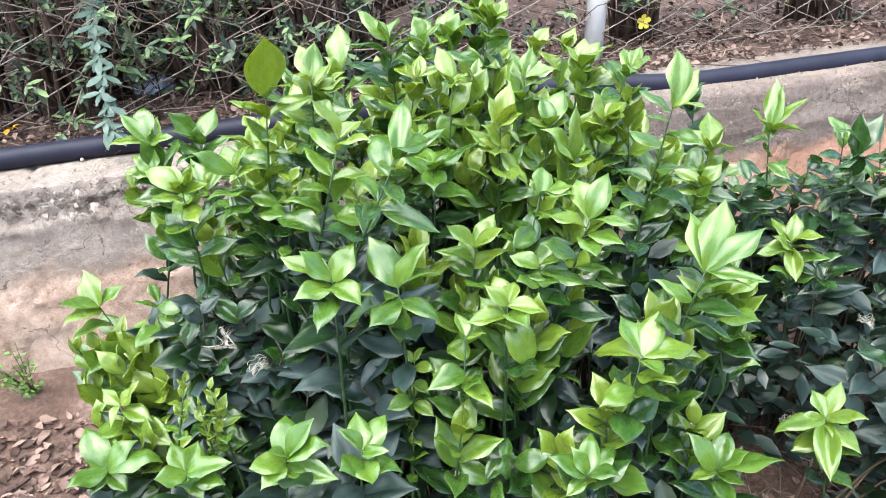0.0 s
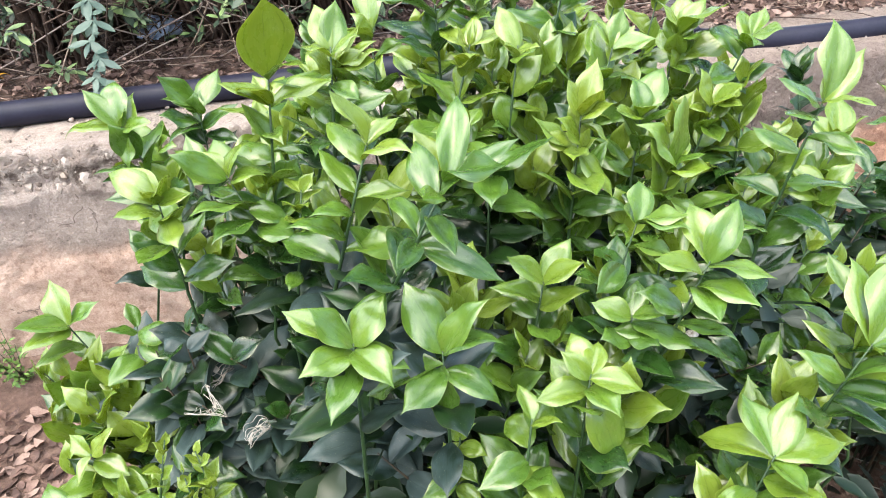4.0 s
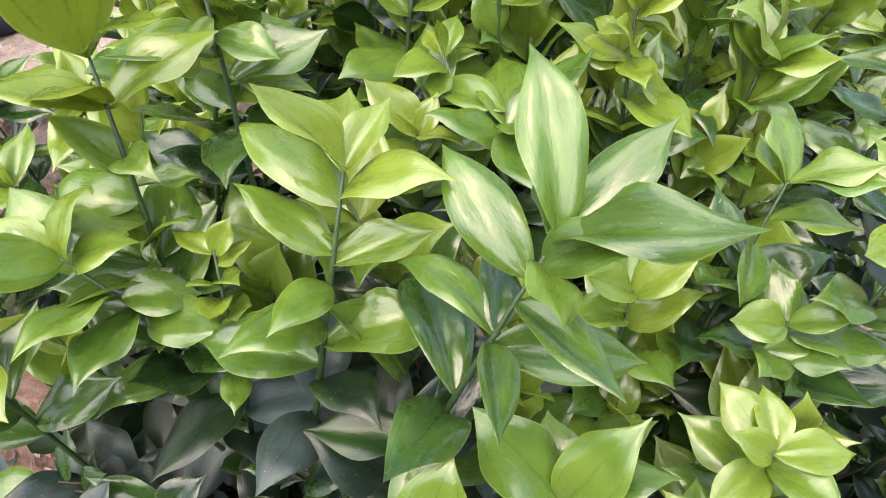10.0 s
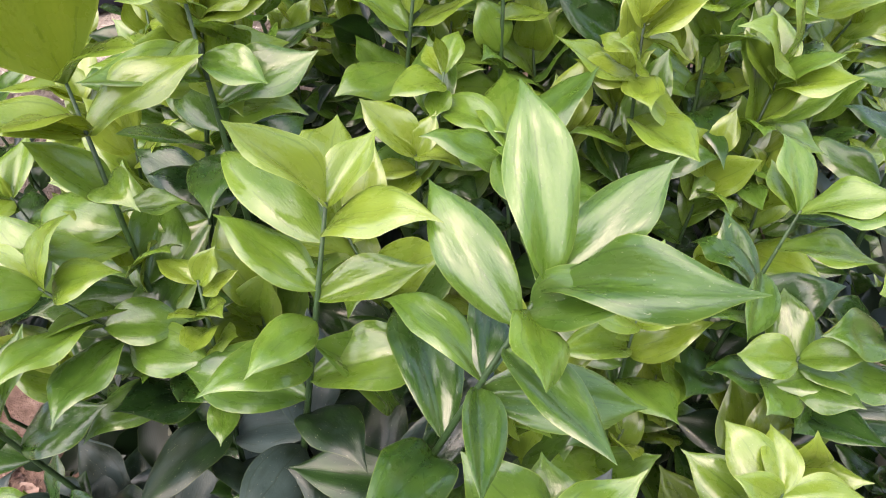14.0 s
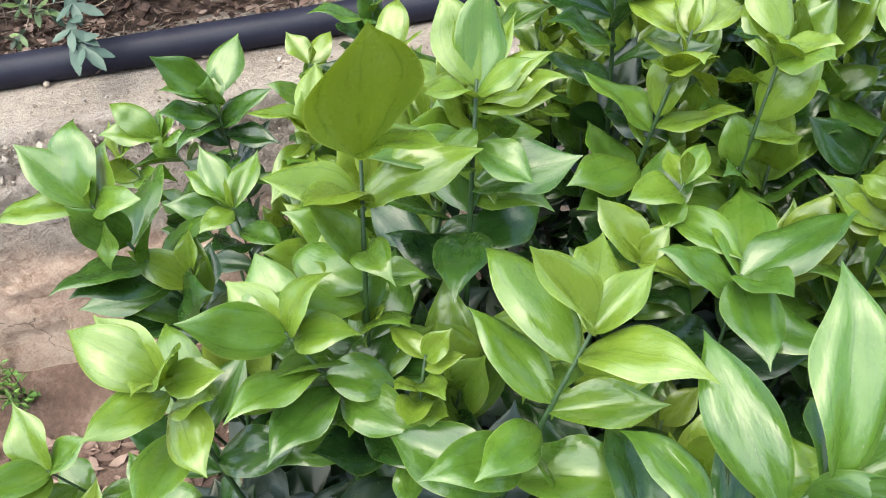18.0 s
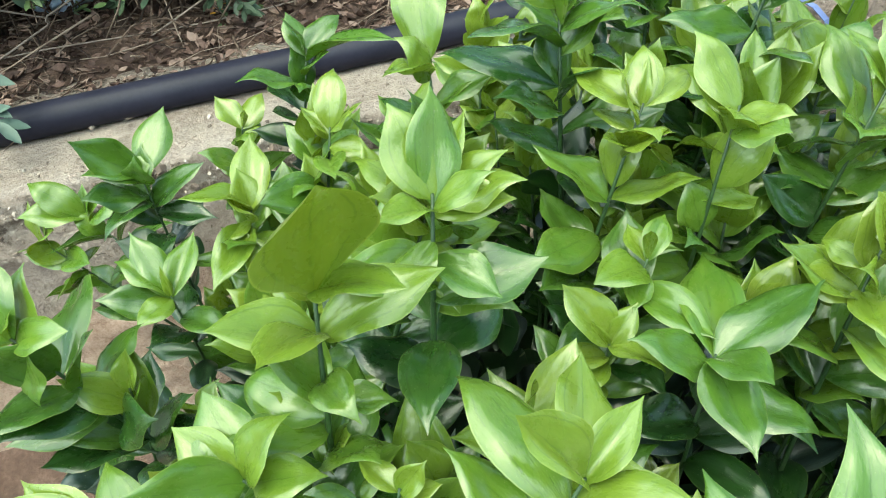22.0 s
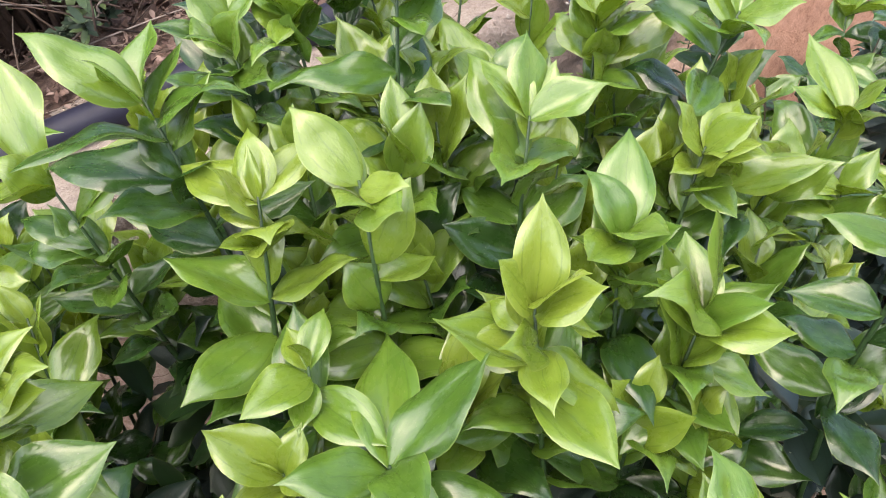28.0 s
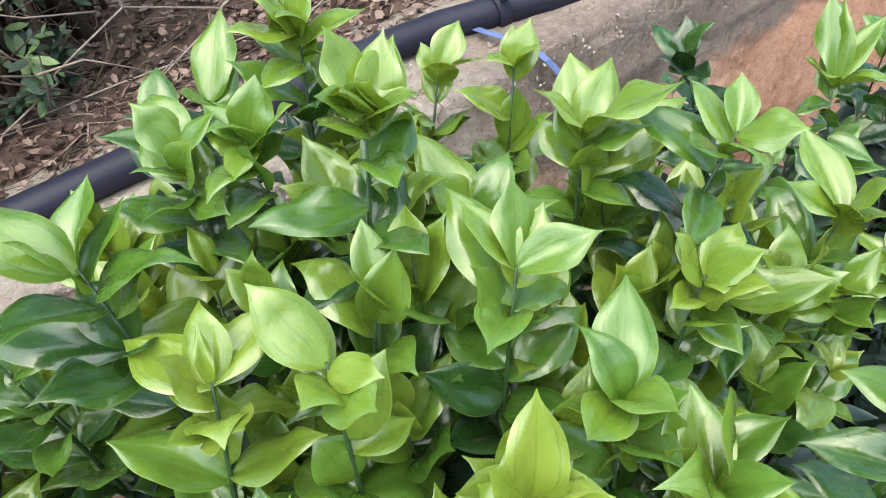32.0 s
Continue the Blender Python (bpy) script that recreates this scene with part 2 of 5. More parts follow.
def wall_material():
    """Rough grey cement above, smoother reddish mud plaster below an uneven line, with cracks and pits."""
    m, t, b = material("weathered_cement", 0.9, 0.0, 0.25)
    where = place(t)
    split = t.nodes.new("ShaderNodeSeparateXYZ")
    t.links.new(where, split.inputs[0])
    line = maths(t, "ADD", split.outputs[2], maths(t, "MULTIPLY", maths(t, "SUBTRACT", noisy(t, where, 3.2, 5.0), 0.5), 0.3))
    # the red plaster reaches higher towards one end
    line = maths(t, "SUBTRACT", line, maths(t, "MULTIPLY", maths(t, "MINIMUM", maths(t, "MAXIMUM", maths(t, "SUBTRACT", split.outputs[0], 0.65), 0.0), 0.4), 0.06))
    low = ramp(t, maths(t, "ADD", line, 0.7), [(0.46, (1, 1, 1)), (0.5, (0, 0, 0))])
    big, mid, small = noisy(t, where, 5.0, 6.0), noisy(t, where, 55.0, 6.0, 0.7), noisy(t, where, 240.0, 5.0, 0.7)
    both = maths(t, "ADD", maths(t, "MULTIPLY", big, 0.36), maths(t, "ADD", maths(t, "MULTIPLY", mid, 0.34), maths(t, "MULTIPLY", small, 0.3)))
    grey = ramp(t, both, [(0.39, (0.2, 0.155, 0.14)), (0.46, (0.381, 0.305, 0.274)), (0.53, (0.470, 0.386, 0.353)), (0.6, (0.594, 0.510, 0.476))])
    trowelled = maths(t, "MINIMUM", maths(t, "MAXIMUM", maths(t, "MULTIPLY", maths(t, "SUBTRACT", split.outputs[0], 0.15), 3.0), 0.0), 1.0)
    grey = mixed(t, "MULTIPLY", trowelled, grey, (0.62, 0.58, 0.57))
    red = ramp(t, both, [(0.4, (0.28, 0.18, 0.14)), (0.5, (0.470, 0.336, 0.280)), (0.6, (0.594, 0.465, 0.403))])
    red = mixed(t, "MULTIPLY", maths(t, "MINIMUM", maths(t, "MAXIMUM", maths(t, "MULTIPLY", maths(t, "SUBTRACT", split.outputs[0], 0.65), 3.0), 0.0), 1.0), red, (1.0, 0.76, 0.66))
    colour = mixed(t, "MIX", low, grey, red)
    # a smooth tan screed on the top, and a dark crumbling edge below it
    slab = ramp(t, both, [(0.4, (0.26, 0.2, 0.17)), (0.5, (0.437, 0.353, 0.311)), (0.6, (0.560, 0.470, 0.420))])
    slab = mixed(t, "MULTIPLY", trowelled, slab, (0.74, 0.71, 0.7))
    on_top = ramp(t, maths(t, "ADD", split.outputs[1], maths(t, "MULTIPLY", maths(t, "SUBTRACT", mid, 0.5), 0.05)), [(0.03, (0, 0, 0)), (0.045, (1, 1, 1))])
    colour = mixed(t, "MIX", on_top, colour, slab)
    ragged = maths(t, "ADD", split.outputs[2], maths(t, "MULTIPLY", maths(t, "SUBTRACT", noisy(t, where, 11.0, 6.0, 0.65), 0.5), 0.16))
    worn = ramp(t, maths(t, "ADD", ragged, 0.5), [(0.425, (0, 0, 0)), (0.44, (1, 1, 1)), (0.465, (1, 1, 1)), (0.48, (0, 0, 0))])
    crumbs = ramp(t, mid, [(0.42, (0.1, 0.072, 0.06)), (0.49, (0.25, 0.2, 0.175)), (0.57, (0.46, 0.4, 0.37))])
    colour = mixed(t, "MIX", maths(t, "MULTIPLY", worn, maths(t, "MINIMUM", 0.75, maths(t, "MAXIMUM", 0.12, maths(t, "MULTIPLY", maths(t, "SUBTRACT", 0.45, split.outputs[0]), 2.2)))), colour, crumbs)
    crack = node(t, "ShaderNodeTexVoronoi", Scale=4.0)
    crack.feature = "DISTANCE_TO_EDGE"
    bent = t.nodes.new("ShaderNodeVectorMath")
    bent.operation = "ADD"
    warp = node(t, "ShaderNodeTexNoise", Scale=9.0, Detail=4.0)
    t.links.new(where, warp.inputs["Vector"])
    soft = t.nodes.new("ShaderNodeVectorMath")
    soft.operation = "SCALE"
    soft.inputs["Scale"].default_value = 0.15
    t.links.new(warp.outputs["Color"], soft.inputs[0])
    t.links.new(where, bent.inputs[0])
    t.links.new(soft.outputs[0], bent.inputs[1])
    t.links.new(bent.outputs[0], crack.inputs["Vector"])
    split_line = maths(t, "LESS_THAN", crack.outputs["Distance"], 0.005)
    some = maths(t, "MULTIPLY", split_line, maths(t, "GREATER_THAN", big, 0.55))
    colour = mixed(t, "MIX", maths(t, "MULTIPLY", some, 0.6), colour, (0.1, 0.07, 0.055))
    pits = maths(t, "LESS_THAN", mid, 0.37)
    colour = mixed(t, "MIX", maths(t, "MULTIPLY", pits, 0.12), colour, (0.085, 0.062, 0.052))
    t.links.new(colour, b.inputs["Base Color"])
    rough_part = maths(t, "ADD", maths(t, "MULTIPLY", low, -0.55), 1.0)
    height = maths(t, "ADD", maths(t, "MULTIPLY", maths(t, "ADD", mid, maths(t, "MULTIPLY", small, 0.5)), rough_part), maths(t, "MULTIPLY", some, -0.6))
    bumped(t, b, height, 1.0, 0.022)
    return m


WALL = wall_material()


# ---- building blocks ----
def meshed(name, bm, mat, smooth=True):
    me = bpy.data.meshes.new(name)
    bm.to_mesh(me)
    bm.free()
    me.materials.append(mat)
    if smooth:
        me.polygons.foreach_set("use_smooth", [True] * len(me.polygons))
    return me


def part(name, bm, mat, parent, label="", smooth=True):
    ob = new(name, meshed(name, bm, mat, smooth))
    ob.parent = parent
    if label:
        ob["label"] = label
    return ob


def tube(bm, points, radii, sides=6):
    """A closed, tapered tube along points."""
    rings = []
    side = Vector((1, 0, 0))
    for i, p in enumerate(points):
        d = (points[min(i + 1, len(points) - 1)] - points[max(i - 1, 0)]).normalized()
        side = side - d * side.dot(d)
        if side.length < 1e-4:
            side = d.orthogonal()
        side.normalize()
        up = d.cross(side)
        rings.append([bm.verts.new(p + (side * math.cos(a) + up * math.sin(a)) * radii[i]) for a in (2 * math.pi * k / sides for k in range(sides))])
    for a, b in zip(rings, rings[1:]):
        for k in range(sides):
            bm.faces.new((a[k], a[(k + 1) % sides], b[(k + 1) % sides], b[k]))
    bm.faces.new(rings[0][::-1])
    bm.faces.new(rings[-1])


def heading(az, el):
    a, e = radians(az), radians(el)
    return Vector((math.cos(a) * math.cos(e), math.sin(a) * math.cos(e), math.sin(e)))


# ---- the setting: raised bed wall with a pipe on it, ground before and behind ----
SIDE = Matrix.Translation((0.012, 1.703, 0.668)) @ pose(0, 0, 0, 0, -4.2, 12.5)  # along the wall, back from its front edge, up


def grid_sheet(xs, ys, height):
    bm = bmesh.new()
    rows = [[bm.verts.new((x, y, height(x, y))) for x in xs] for y in ys]
    for a, b in zip(rows, rows[1:]):
        for k in range(len(xs) - 1):
            bm.faces.new((a[k], a[k + 1], b[k + 1], b[k]))
    return bm


def ground_height(x, y):
    bumps = 0.012 * noise.noise((x * 4, y * 4, 0)) + 0.006 * noise.noise((x * 15, y * 15, 3))
    return bumps + 0.11 * max(0.0, 1 - abs(y - 0.216 * x - 1.7) / 0.34) ** 1.4


steps = [-4000, -300, -30, -8, -3] + [-2 + 0.04 * i for i in range(101)] + [3, 8, 30, 300, 4000]
# an added, unseen wall that cuts low sky light and deepens the gaps
bm = bmesh.new()
bmesh.ops.create_cube(bm, size=1.0)
bmesh.ops.scale(bm, vec=(14, 0.25, 2.2), verts=bm.verts)
sky_block = new("sky_block_wall", meshed("sky_block_wall", bm, WALL, False))
sky_block.location = (0, -3.4, 1.08)
tagged(sky_block, "unseen plain wall added behind the viewpoint to block low sky light", "wall", kind="structure")
ground = new("ground", meshed("ground", grid_sheet(steps, [y + 0.5 for y in steps], lambda x, y: ground_height(x, y) if abs(x) < 3 and abs(y) < 3.5 else 0.0), SOIL))
tagged(ground, "reddish bare soil strewn with dry leaves", "ground", kind="structure")


def smooth(low, high, v):
    f = min(1.0, max(0.0, (v - low) / (high - low)))
    return f * f * (3 - 2 * f)


def wall_front(x, z):
    """How far the front face stands back (+) or proud (-): a lip, a broken band of stony mortar, then sheets of plaster in flakes."""
    band = smooth(-0.1, -0.075, z + 0.02 * noise.noise((x * 6, 2, 0))) * smooth(0.008, -0.012, z)
    band *= 1 - smooth(0.1, 0.4, x)
    ridge = -0.006 * smooth(0.15, 0.45, x) * smooth(-0.135, -0.125, z + 0.012 * noise.noise((x * 4, 7, 0))) * smooth(-0.08, -0.125, z)
    rough = 0.011 * noise.noise((x * 38, z * 46, 1)) + 0.008 * noise.noise((x * 85, z * 95, 4))
    flake = noise.noise((x * 2.6, z * 4.5, 8)) + 0.35 * noise.noise((x * 9, z * 12, 3)) + 0.15 * noise.noise((x * 30, z * 34, 6))
    sheet = -0.006 * smooth(-0.02, 0.02, flake) - 0.005 * smooth(0.3, 0.33, flake)
    low = -0.006 * smooth(-0.25, -0.27, z + 0.05 * noise.noise((x * 5, 1, 5)))
    return band * (0.007 + rough) + (1 - band) * ((sheet + low) * (1 - 0.7 * smooth(0.2, 0.5, x)) + ridge + 0.002 * noise.noise((x * 60, z * 60, 2)))


def wall_mesh():
    """A long low wall along its own axes: uneven front face, worn top edge, broad top."""
    bm = bmesh.new()
    front = [-0.011 * k for k in range(44, 0, -1)]
    outline = [(0.0, -0.95), (0.0, -0.62)] + [(0.0, z - 0.005) for z in front] + [(0.006, -0.003), (0.016, 0.0), (0.03, 0.0), (0.05, 0.001), (0.07, 0.0), (0.1, 0.0), (0.14, 0.002), (0.17, 0.0), (0.2, 0.0), (0.3, 0.0), (0.42, -0.004), (0.45, -0.2), (0.45, -0.95)]
    xs = [-7, -4.5, -3.2, -2.6] + [-2.0 + 0.0105 * i for i in range(362)] + [2.0, 2.6, 3.2, 4.5, 7]
    rows = []
    for x in xs:
        row = []
        edge = max(0.0, noise.noise((x * 9, 3, 1)) - 0.05) * 0.03 + max(0.0, noise.noise((x * 34, 2, 7))) * 0.008
        joint = 0.012 * smooth(0.014, 0.0, abs(x + 1.02 + 0.004 * noise.noise((x * 3, 1, 1))))
        for k, (y, z) in enumerate(outline):
            w = 0.0 if k in (0, len(outline) - 1) else 1.0
            n = noise.noise((x * 7, z * 9, y * 9)) * 0.006 + noise.noise((x * 26, z * 30, y * 30 + 5)) * 0.003
            out = wall_front(x, z) if y == 0.0 and k > 0 else 0.0
            chip = edge if -0.03 < z and y < 0.05 else 0.0
            row.append(bm.verts.new((x, y + w * (n + out + chip), z + w * (n * 0.6 - chip * 0.7) - (joint if y > 0.01 and y < 0.35 else 0.0))))
        rows.append(row)
    for a, b in zip(rows, rows[1:]):
        for k in range(len(outline) - 1):
            bm.faces.new((a[k], b[k], b[k + 1], a[k + 1]))
    bm.faces.new(rows[0][::-1])
    bm.faces.new(rows[-1])
    bmesh.ops.recalc_face_normals(bm, faces=bm.faces)
    return bm


wall = new("wall_north", meshed("wall_north", wall_mesh(), WALL))
wall.matrix_world = SIDE
tagged(wall, "low weathered cement wall with flaking reddish plaster", "wall", kind="structure")


def bank_height(x, y):
    return (0.008 + 0.02 * noise.noise((x * 5, y * 5, 9)) + 0.01 * noise.noise((x * 17, y * 17, 2)) + 0.03 * max(0.0, y - 0.4) + 0.006) * smooth(0.26, 0.4, y) - 0.006


bank = new("ground_behind_wall", meshed("ground_behind_wall", grid_sheet([-14, -7, -4] + [-3 + 0.05 * i for i in range(121)] + [4, 7, 14], [0.27 + 0.05 * i for i in range(50)] + [3.2, 5.0, 9.0], bank_height), SOIL))
bank.matrix_world = SIDE
tagged(bank, "raised soil behind the wall under dry leaf litter", "ground", kind="structure")

pipe = new("pipe")
pipe.matrix_world = SIDE
tagged(pipe, "black plastic water pipe lying along the wall top", "pipe")
bm = bmesh.new()
PIPE_R = 0.027
run = [-7, -5] + [-3.2 + 0.1 * i for i in range(65)] + [5, 7]


def pipe_line(x):
    """The pipe's middle: towards one end it runs nearer the edge, half bedded in the mortar."""
    bed = min(1.0, max(0.0, (x - 0.3) / 0.45))
    bed = bed * bed * (3 - 2 * bed)
    return Vector((x, 0.17 - 0.072 * bed + 0.003 * math.sin(x * 1.7), PIPE_R + 0.001 - 0.021 * bed))


tube(bm, [pipe_line(x) for x in run], [PIPE_R] * len(run), 24)
part("pipe_run", bm, PIPE, pipe)


# ---- the evergreen shrubs: many upright shoots with pointed, glossy leaves ----
def leaf_mesh(bow, cup, twist, wave, nose, belly, point, rows=14, cols=8):
    """A blade of unit length along y, its upper face to +z. bow: arch; cup: channel along the midrib; nose: how far the tip turns down;
    belly: where it is broadest; point: how finely its tip is drawn out."""
    bm = bmesh.new()
    uv = bm.loops.layers.uv.new("UVMap")
    spots, at = [], {}
    for i in range(rows + 1):
        u = i / rows
        broad = 0.5 * max(0.0, math.sin(math.pi * u ** belly)) ** (0.74 + point * u * u)
        broad = max(broad, 0.03 if i < 2 else 0.003)
        line = []
        for j in range(cols + 1):
            v = 2 * j / cols - 1
            z = bow * 4 * u * (1 - u) + nose * (max(0, u - 0.6) ** 2 - 0.16 * max(0, (u - 0.6) / 0.4)) * 2
            z += (cup * (1.25 - u) * abs(v) ** 1.15 - 0.2 * v ** 4) * broad + wave * math.sin(u * 9 + (2 if v > 0 else 0)) * v * v * broad
            a = twist * (u - 0.3)
            x = v * broad * (1 - 0.12 * abs(cup) * abs(v))
            vert = bm.verts.new((x * math.cos(a), u, z + x * math.sin(a)))
            at[vert] = (0.5 + v / 2, u)
            line.append(vert)
        spots.append(line)
    for a, b in zip(spots, spots[1:]):
        for j in range(cols):
            f = bm.faces.new((a[j], a[j + 1], b[j + 1], b[j]))
            for loop in f.loops:
                loop[uv].uv = at[loop.vert]
    return bm


dice = random.Random(7)
def some(low, high):
    return dice.uniform(low, high)


BLADES = [meshed("leaf", leaf_mesh(some(0.02, 0.14), some(0.1, 0.68), some(-0.45, 0.45), some(-0.16, 0.16), some(-0.9, 0.3), some(0.78, 1.0), some(0.3, 0.9)), LEAF) for _ in range(34)]
CURLED = [meshed("leaf", leaf_mesh(some(0.2, 0.33), some(-0.1, 0.5), some(-0.6, 0.6), some(-0.1, 0.1), some(-1.4, -0.6), some(0.75, 0.92), some(0.25, 0.8)), LEAF) for _ in range(9)]
BROAD = meshed("leaf", leaf_mesh(0.03, 0.16, -0.15, 0.05, -0.15, 1.08, 0.55), LEAF)
ROOTS = [(-0.47, 0.86), (-0.33, 1.16), (-0.17, 0.84), (-0.06, 1.12), (0.08, 0.8), (0.16, 1.15), (0.3, 0.92), (0.36, 1.28), (0.62, 1.0), (0.82, 1.32), (-0.12, 0.98), (0.1, 0.98)]
SHRUBS = []
for x, y in ROOTS:
    root = new("evergreen_shrub")
    root.location = (x, y, 0.0)
    dark = x > 0.55
    tagged(root, "dark green evergreen shrub with dusty glossy leaves" if dark else "bright green evergreen shrub with pointed glossy leaves", "shrub", "shrubs along the wall")
    SHRUBS.append(root)
bpy.context.view_layer.update()
TOPS = []


def leaf(stem, at, way, axis, size, tone, wide=None, face=None):
    """One blade from a point of a stem; its upper face turns towards the stem's tip and a little to the sky."""
    curled = dice.random() < 0.12
    d = way.normalized()
    up = axis + Vector((dice.gauss(0, 0.18), dice.gauss(-0.25, 0.2), dice.gauss(0.1, 0.15)))
    if face is not None:
        up, curled = heading(face, 35), False
    up = up - d * up.dot(d)
    if up.length < 0.25:
        side = d.cross(Vector((0, 0, 1)))
        up = up + (side if dice.random() < 0.5 else -side) * 0.5 + Vector((0, -0.5, 0.2))
        up = up - d * up.dot(d)
    up.normalize()
    right = d.cross(up)
    ob = new("leaf", BROAD if wide and wide > 0.55 else dice.choice(CURLED if curled else BLADES))
    ob.parent = stem
    if not wide:  # grown blades are about four centimetres broad whatever their length
        wide = dice.uniform(0.5, 0.66) if size < 0.045 else min(0.7, max(dice.uniform(0.46, 0.58), dice.uniform(0.029, 0.036) / size), dice.uniform(0.04, 0.047) / size)
    m = Matrix((right * size * wide, d * size, up * size * 0.8)).transposed().to_4x4()
    m.translation = at - stem.parent.location
    ob.matrix_basis = m
    tone = 0.06 + 0.8 * tone
    ob.color = (tone, tone, tone, 1)
    return ob


def stalk(top, az, lean, tone, thick=0.0018, old=False, short=0.0):
    """A thin stem that rises from its shrub's root, bends and ends at top; returns it, its tip and its axis."""
    tip = Vector(top)
    axis = Vector((math.cos(radians(az)) * math.sin(radians(lean)), math.sin(radians(az)) * math.sin(radians(lean)), math.cos(radians(lean))))
    root = min(SHRUBS, key=lambda r: (r.location.xy - tip.xy).length)
    foot = root.location.copy()
    foot.x += (tip.x - foot.x) * 0.45 + dice.uniform(-0.03, 0.03)
    foot.y += (tip.y - foot.y) * 0.45 + dice.uniform(-0.03, 0.03)
    foot.z = -0.01
    reach = min(0.2, (tip.z) * 0.5)
    knee = tip - axis * reach
    path = [foot, foot.lerp(knee, 0.35) + Vector((0, 0, 0.05)), foot.lerp(knee, 0.7) + Vector((0, 0, 0.04)), knee, tip - axis * max(reach * 0.5, short + 0.01), tip + axis * (0.003 - short)]
    bm = bmesh.new()
    tube(bm, [p - root.location for p in path], [thick * 1.6, thick * 1.5, thick * 1.4, thick * 1.25, thick, thick * 0.5], 6)
    stem = part("stem", bm, STEM_OLD if old else STEM, root)
    return stem, tip, axis


def shoot(top, az, lean, tone, blades):
    """A shoot whose blades are given: cm below the tip, compass direction, rise and length in cm; then breadth, facing
    and tone offset if they stand out.
    """
    stem, tip, axis = stalk(top, az, lean, tone, short=max(0.0, min(b[0] for b in blades) / 100))
    TOPS.append(Vector(top))
    deepest = 0.0
    for down, way, rise, size, *form in blades:
        # lower blades get darker: older leaves, plus crown shade put into the colour
        age_shade = tone + 0.02 - 0.028 * max(down, 0) + dice.uniform(-0.06, 0.06)
        age_shade -= form[2] if len(form) > 2 else 0.0
        base, end = tip - axis * (max(down, 0) / 100), tip - axis * (down / 100) + heading(way, rise) * (size / 100)
        leaf(stem, base, end - base, axis, (end - base).length, min(1, max(0.2, age_shade)), *form[:2])
        deepest = max(deepest, down)
    # rising blades between those, further back in the crown
    if top[1] > 1.0 and deepest > 2:
        turn = dice.uniform(0, 360)
        for k in range(3):
            turn += dice.uniform(120, 160)
            down = deepest * (k + 0.5) / 3
            leaf(stem, tip - axis * (down / 100), heading(turn, dice.uniform(38, 68)), axis, dice.uniform(0.045, 0.065), min(1, max(0.3, tone + 0.05 - 0.02 * down + dice.uniform(-0.08, 0.08))))
    # a young folded blade at the tip
    if dice.random() < 0.3 and top[1] > 0.95 and blades[0][0] < 0.3:
        leaf(stem, tip, axis + Vector((dice.gauss(0, 0.25), dice.gauss(0, 0.25), 0)), axis, dice.uniform(0.025, 0.038), min(1, tone + 0.1), 0.28)
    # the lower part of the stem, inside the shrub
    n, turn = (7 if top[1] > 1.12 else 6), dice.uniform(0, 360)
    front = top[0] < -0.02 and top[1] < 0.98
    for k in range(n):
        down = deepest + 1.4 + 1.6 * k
        # each step down is darker, painting the shade inside the shrub
        aged_shade = max(0.22, tone - 0.17 - 0.06 * k)
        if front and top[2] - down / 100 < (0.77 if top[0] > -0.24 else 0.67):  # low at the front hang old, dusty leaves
            aged_shade = dice.uniform(0.05, 0.22)
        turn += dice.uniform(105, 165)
        leaf(stem, tip - axis * (down / 100), heading(turn, dice.uniform(0, 45)), axis, dice.uniform(0.06, 0.08), aged_shade)


def wild_shoot(top, az, lean, tone, size, count, gap=0.015, old=False):
    """A shoot with rising blades in a loose spiral, larger below the tip."""
    stem, tip, axis = stalk(top, az, lean, tone, 0.0017, old)
    TOPS.append(Vector(top))
    turn = dice.uniform(0, 360)
    for k in range(count):
        turn += dice.uniform(115, 160)
        f = k / max(1, count - 1)
        rise = (30 - 40 * f if old else 70 - 48 * f ** 0.8) + dice.uniform(-16, 16)
        grown = size * (0.6 + 0.4 * min(1, f * 3)) * dice.uniform(0.85, 1.15)
        # tone falls towards the lowest blades: leaf age and painted shade together
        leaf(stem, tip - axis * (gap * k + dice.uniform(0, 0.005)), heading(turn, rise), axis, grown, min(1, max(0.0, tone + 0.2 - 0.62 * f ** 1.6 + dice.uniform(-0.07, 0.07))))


shoot((-0.133, 0.859, 0.918), 3, 14, 0.85, [(-0.2, -170, 60, 6.1, 0.46), (-0.4, 80, 0, 6.6, 0.46), (-0.3, 43, 22, 4.2, 0.46), (1.9, 122, 5, 8, 0.46), (1.5, -32, 21, 6.3, 0.46), (5, 141, 28, 6.2, 0.46), (5.7, -3, 13, 5.7, 0.46), (4.1, 103, -57, 9.6, 0.46), (7.1, -128, 17, 5.4, 0.46), (8.9, 20, -66, 10.2, 0.46)])
shoot((-0.055, 0.792, 0.919), -9, 23, 0.53, [(-1.1, 89, 36, 7.3, 0.37, 275), (0.1, 22, 25, 7.1, 0.36, 240), (0.4, -51, 32, 8.8, 0.3, 150), (1.6, -42, 33, 6.9, 0.4, 170), (2.6, 109, 24, 7.4, 0.4, 255), (0.5, 79, -6, 4.4, 0.4), (1.6, -102, 23, 5.8, 0.4), (6.6, 126, 10, 6.1, 0.4, None, -0.14), (11.6, 97, -7, 9.5, 0.4, None, -0.24), (4.1, -67, -1, 6.5, 0.4, None, -0.1), (7.5, -7, -19, 8.7, 0.4, None, -0.14), (7.1, -102, 7, 5.8, 0.4, None, -0.16), (6.4, 76, -2, 5.8, 0.4, None, -0.14)])
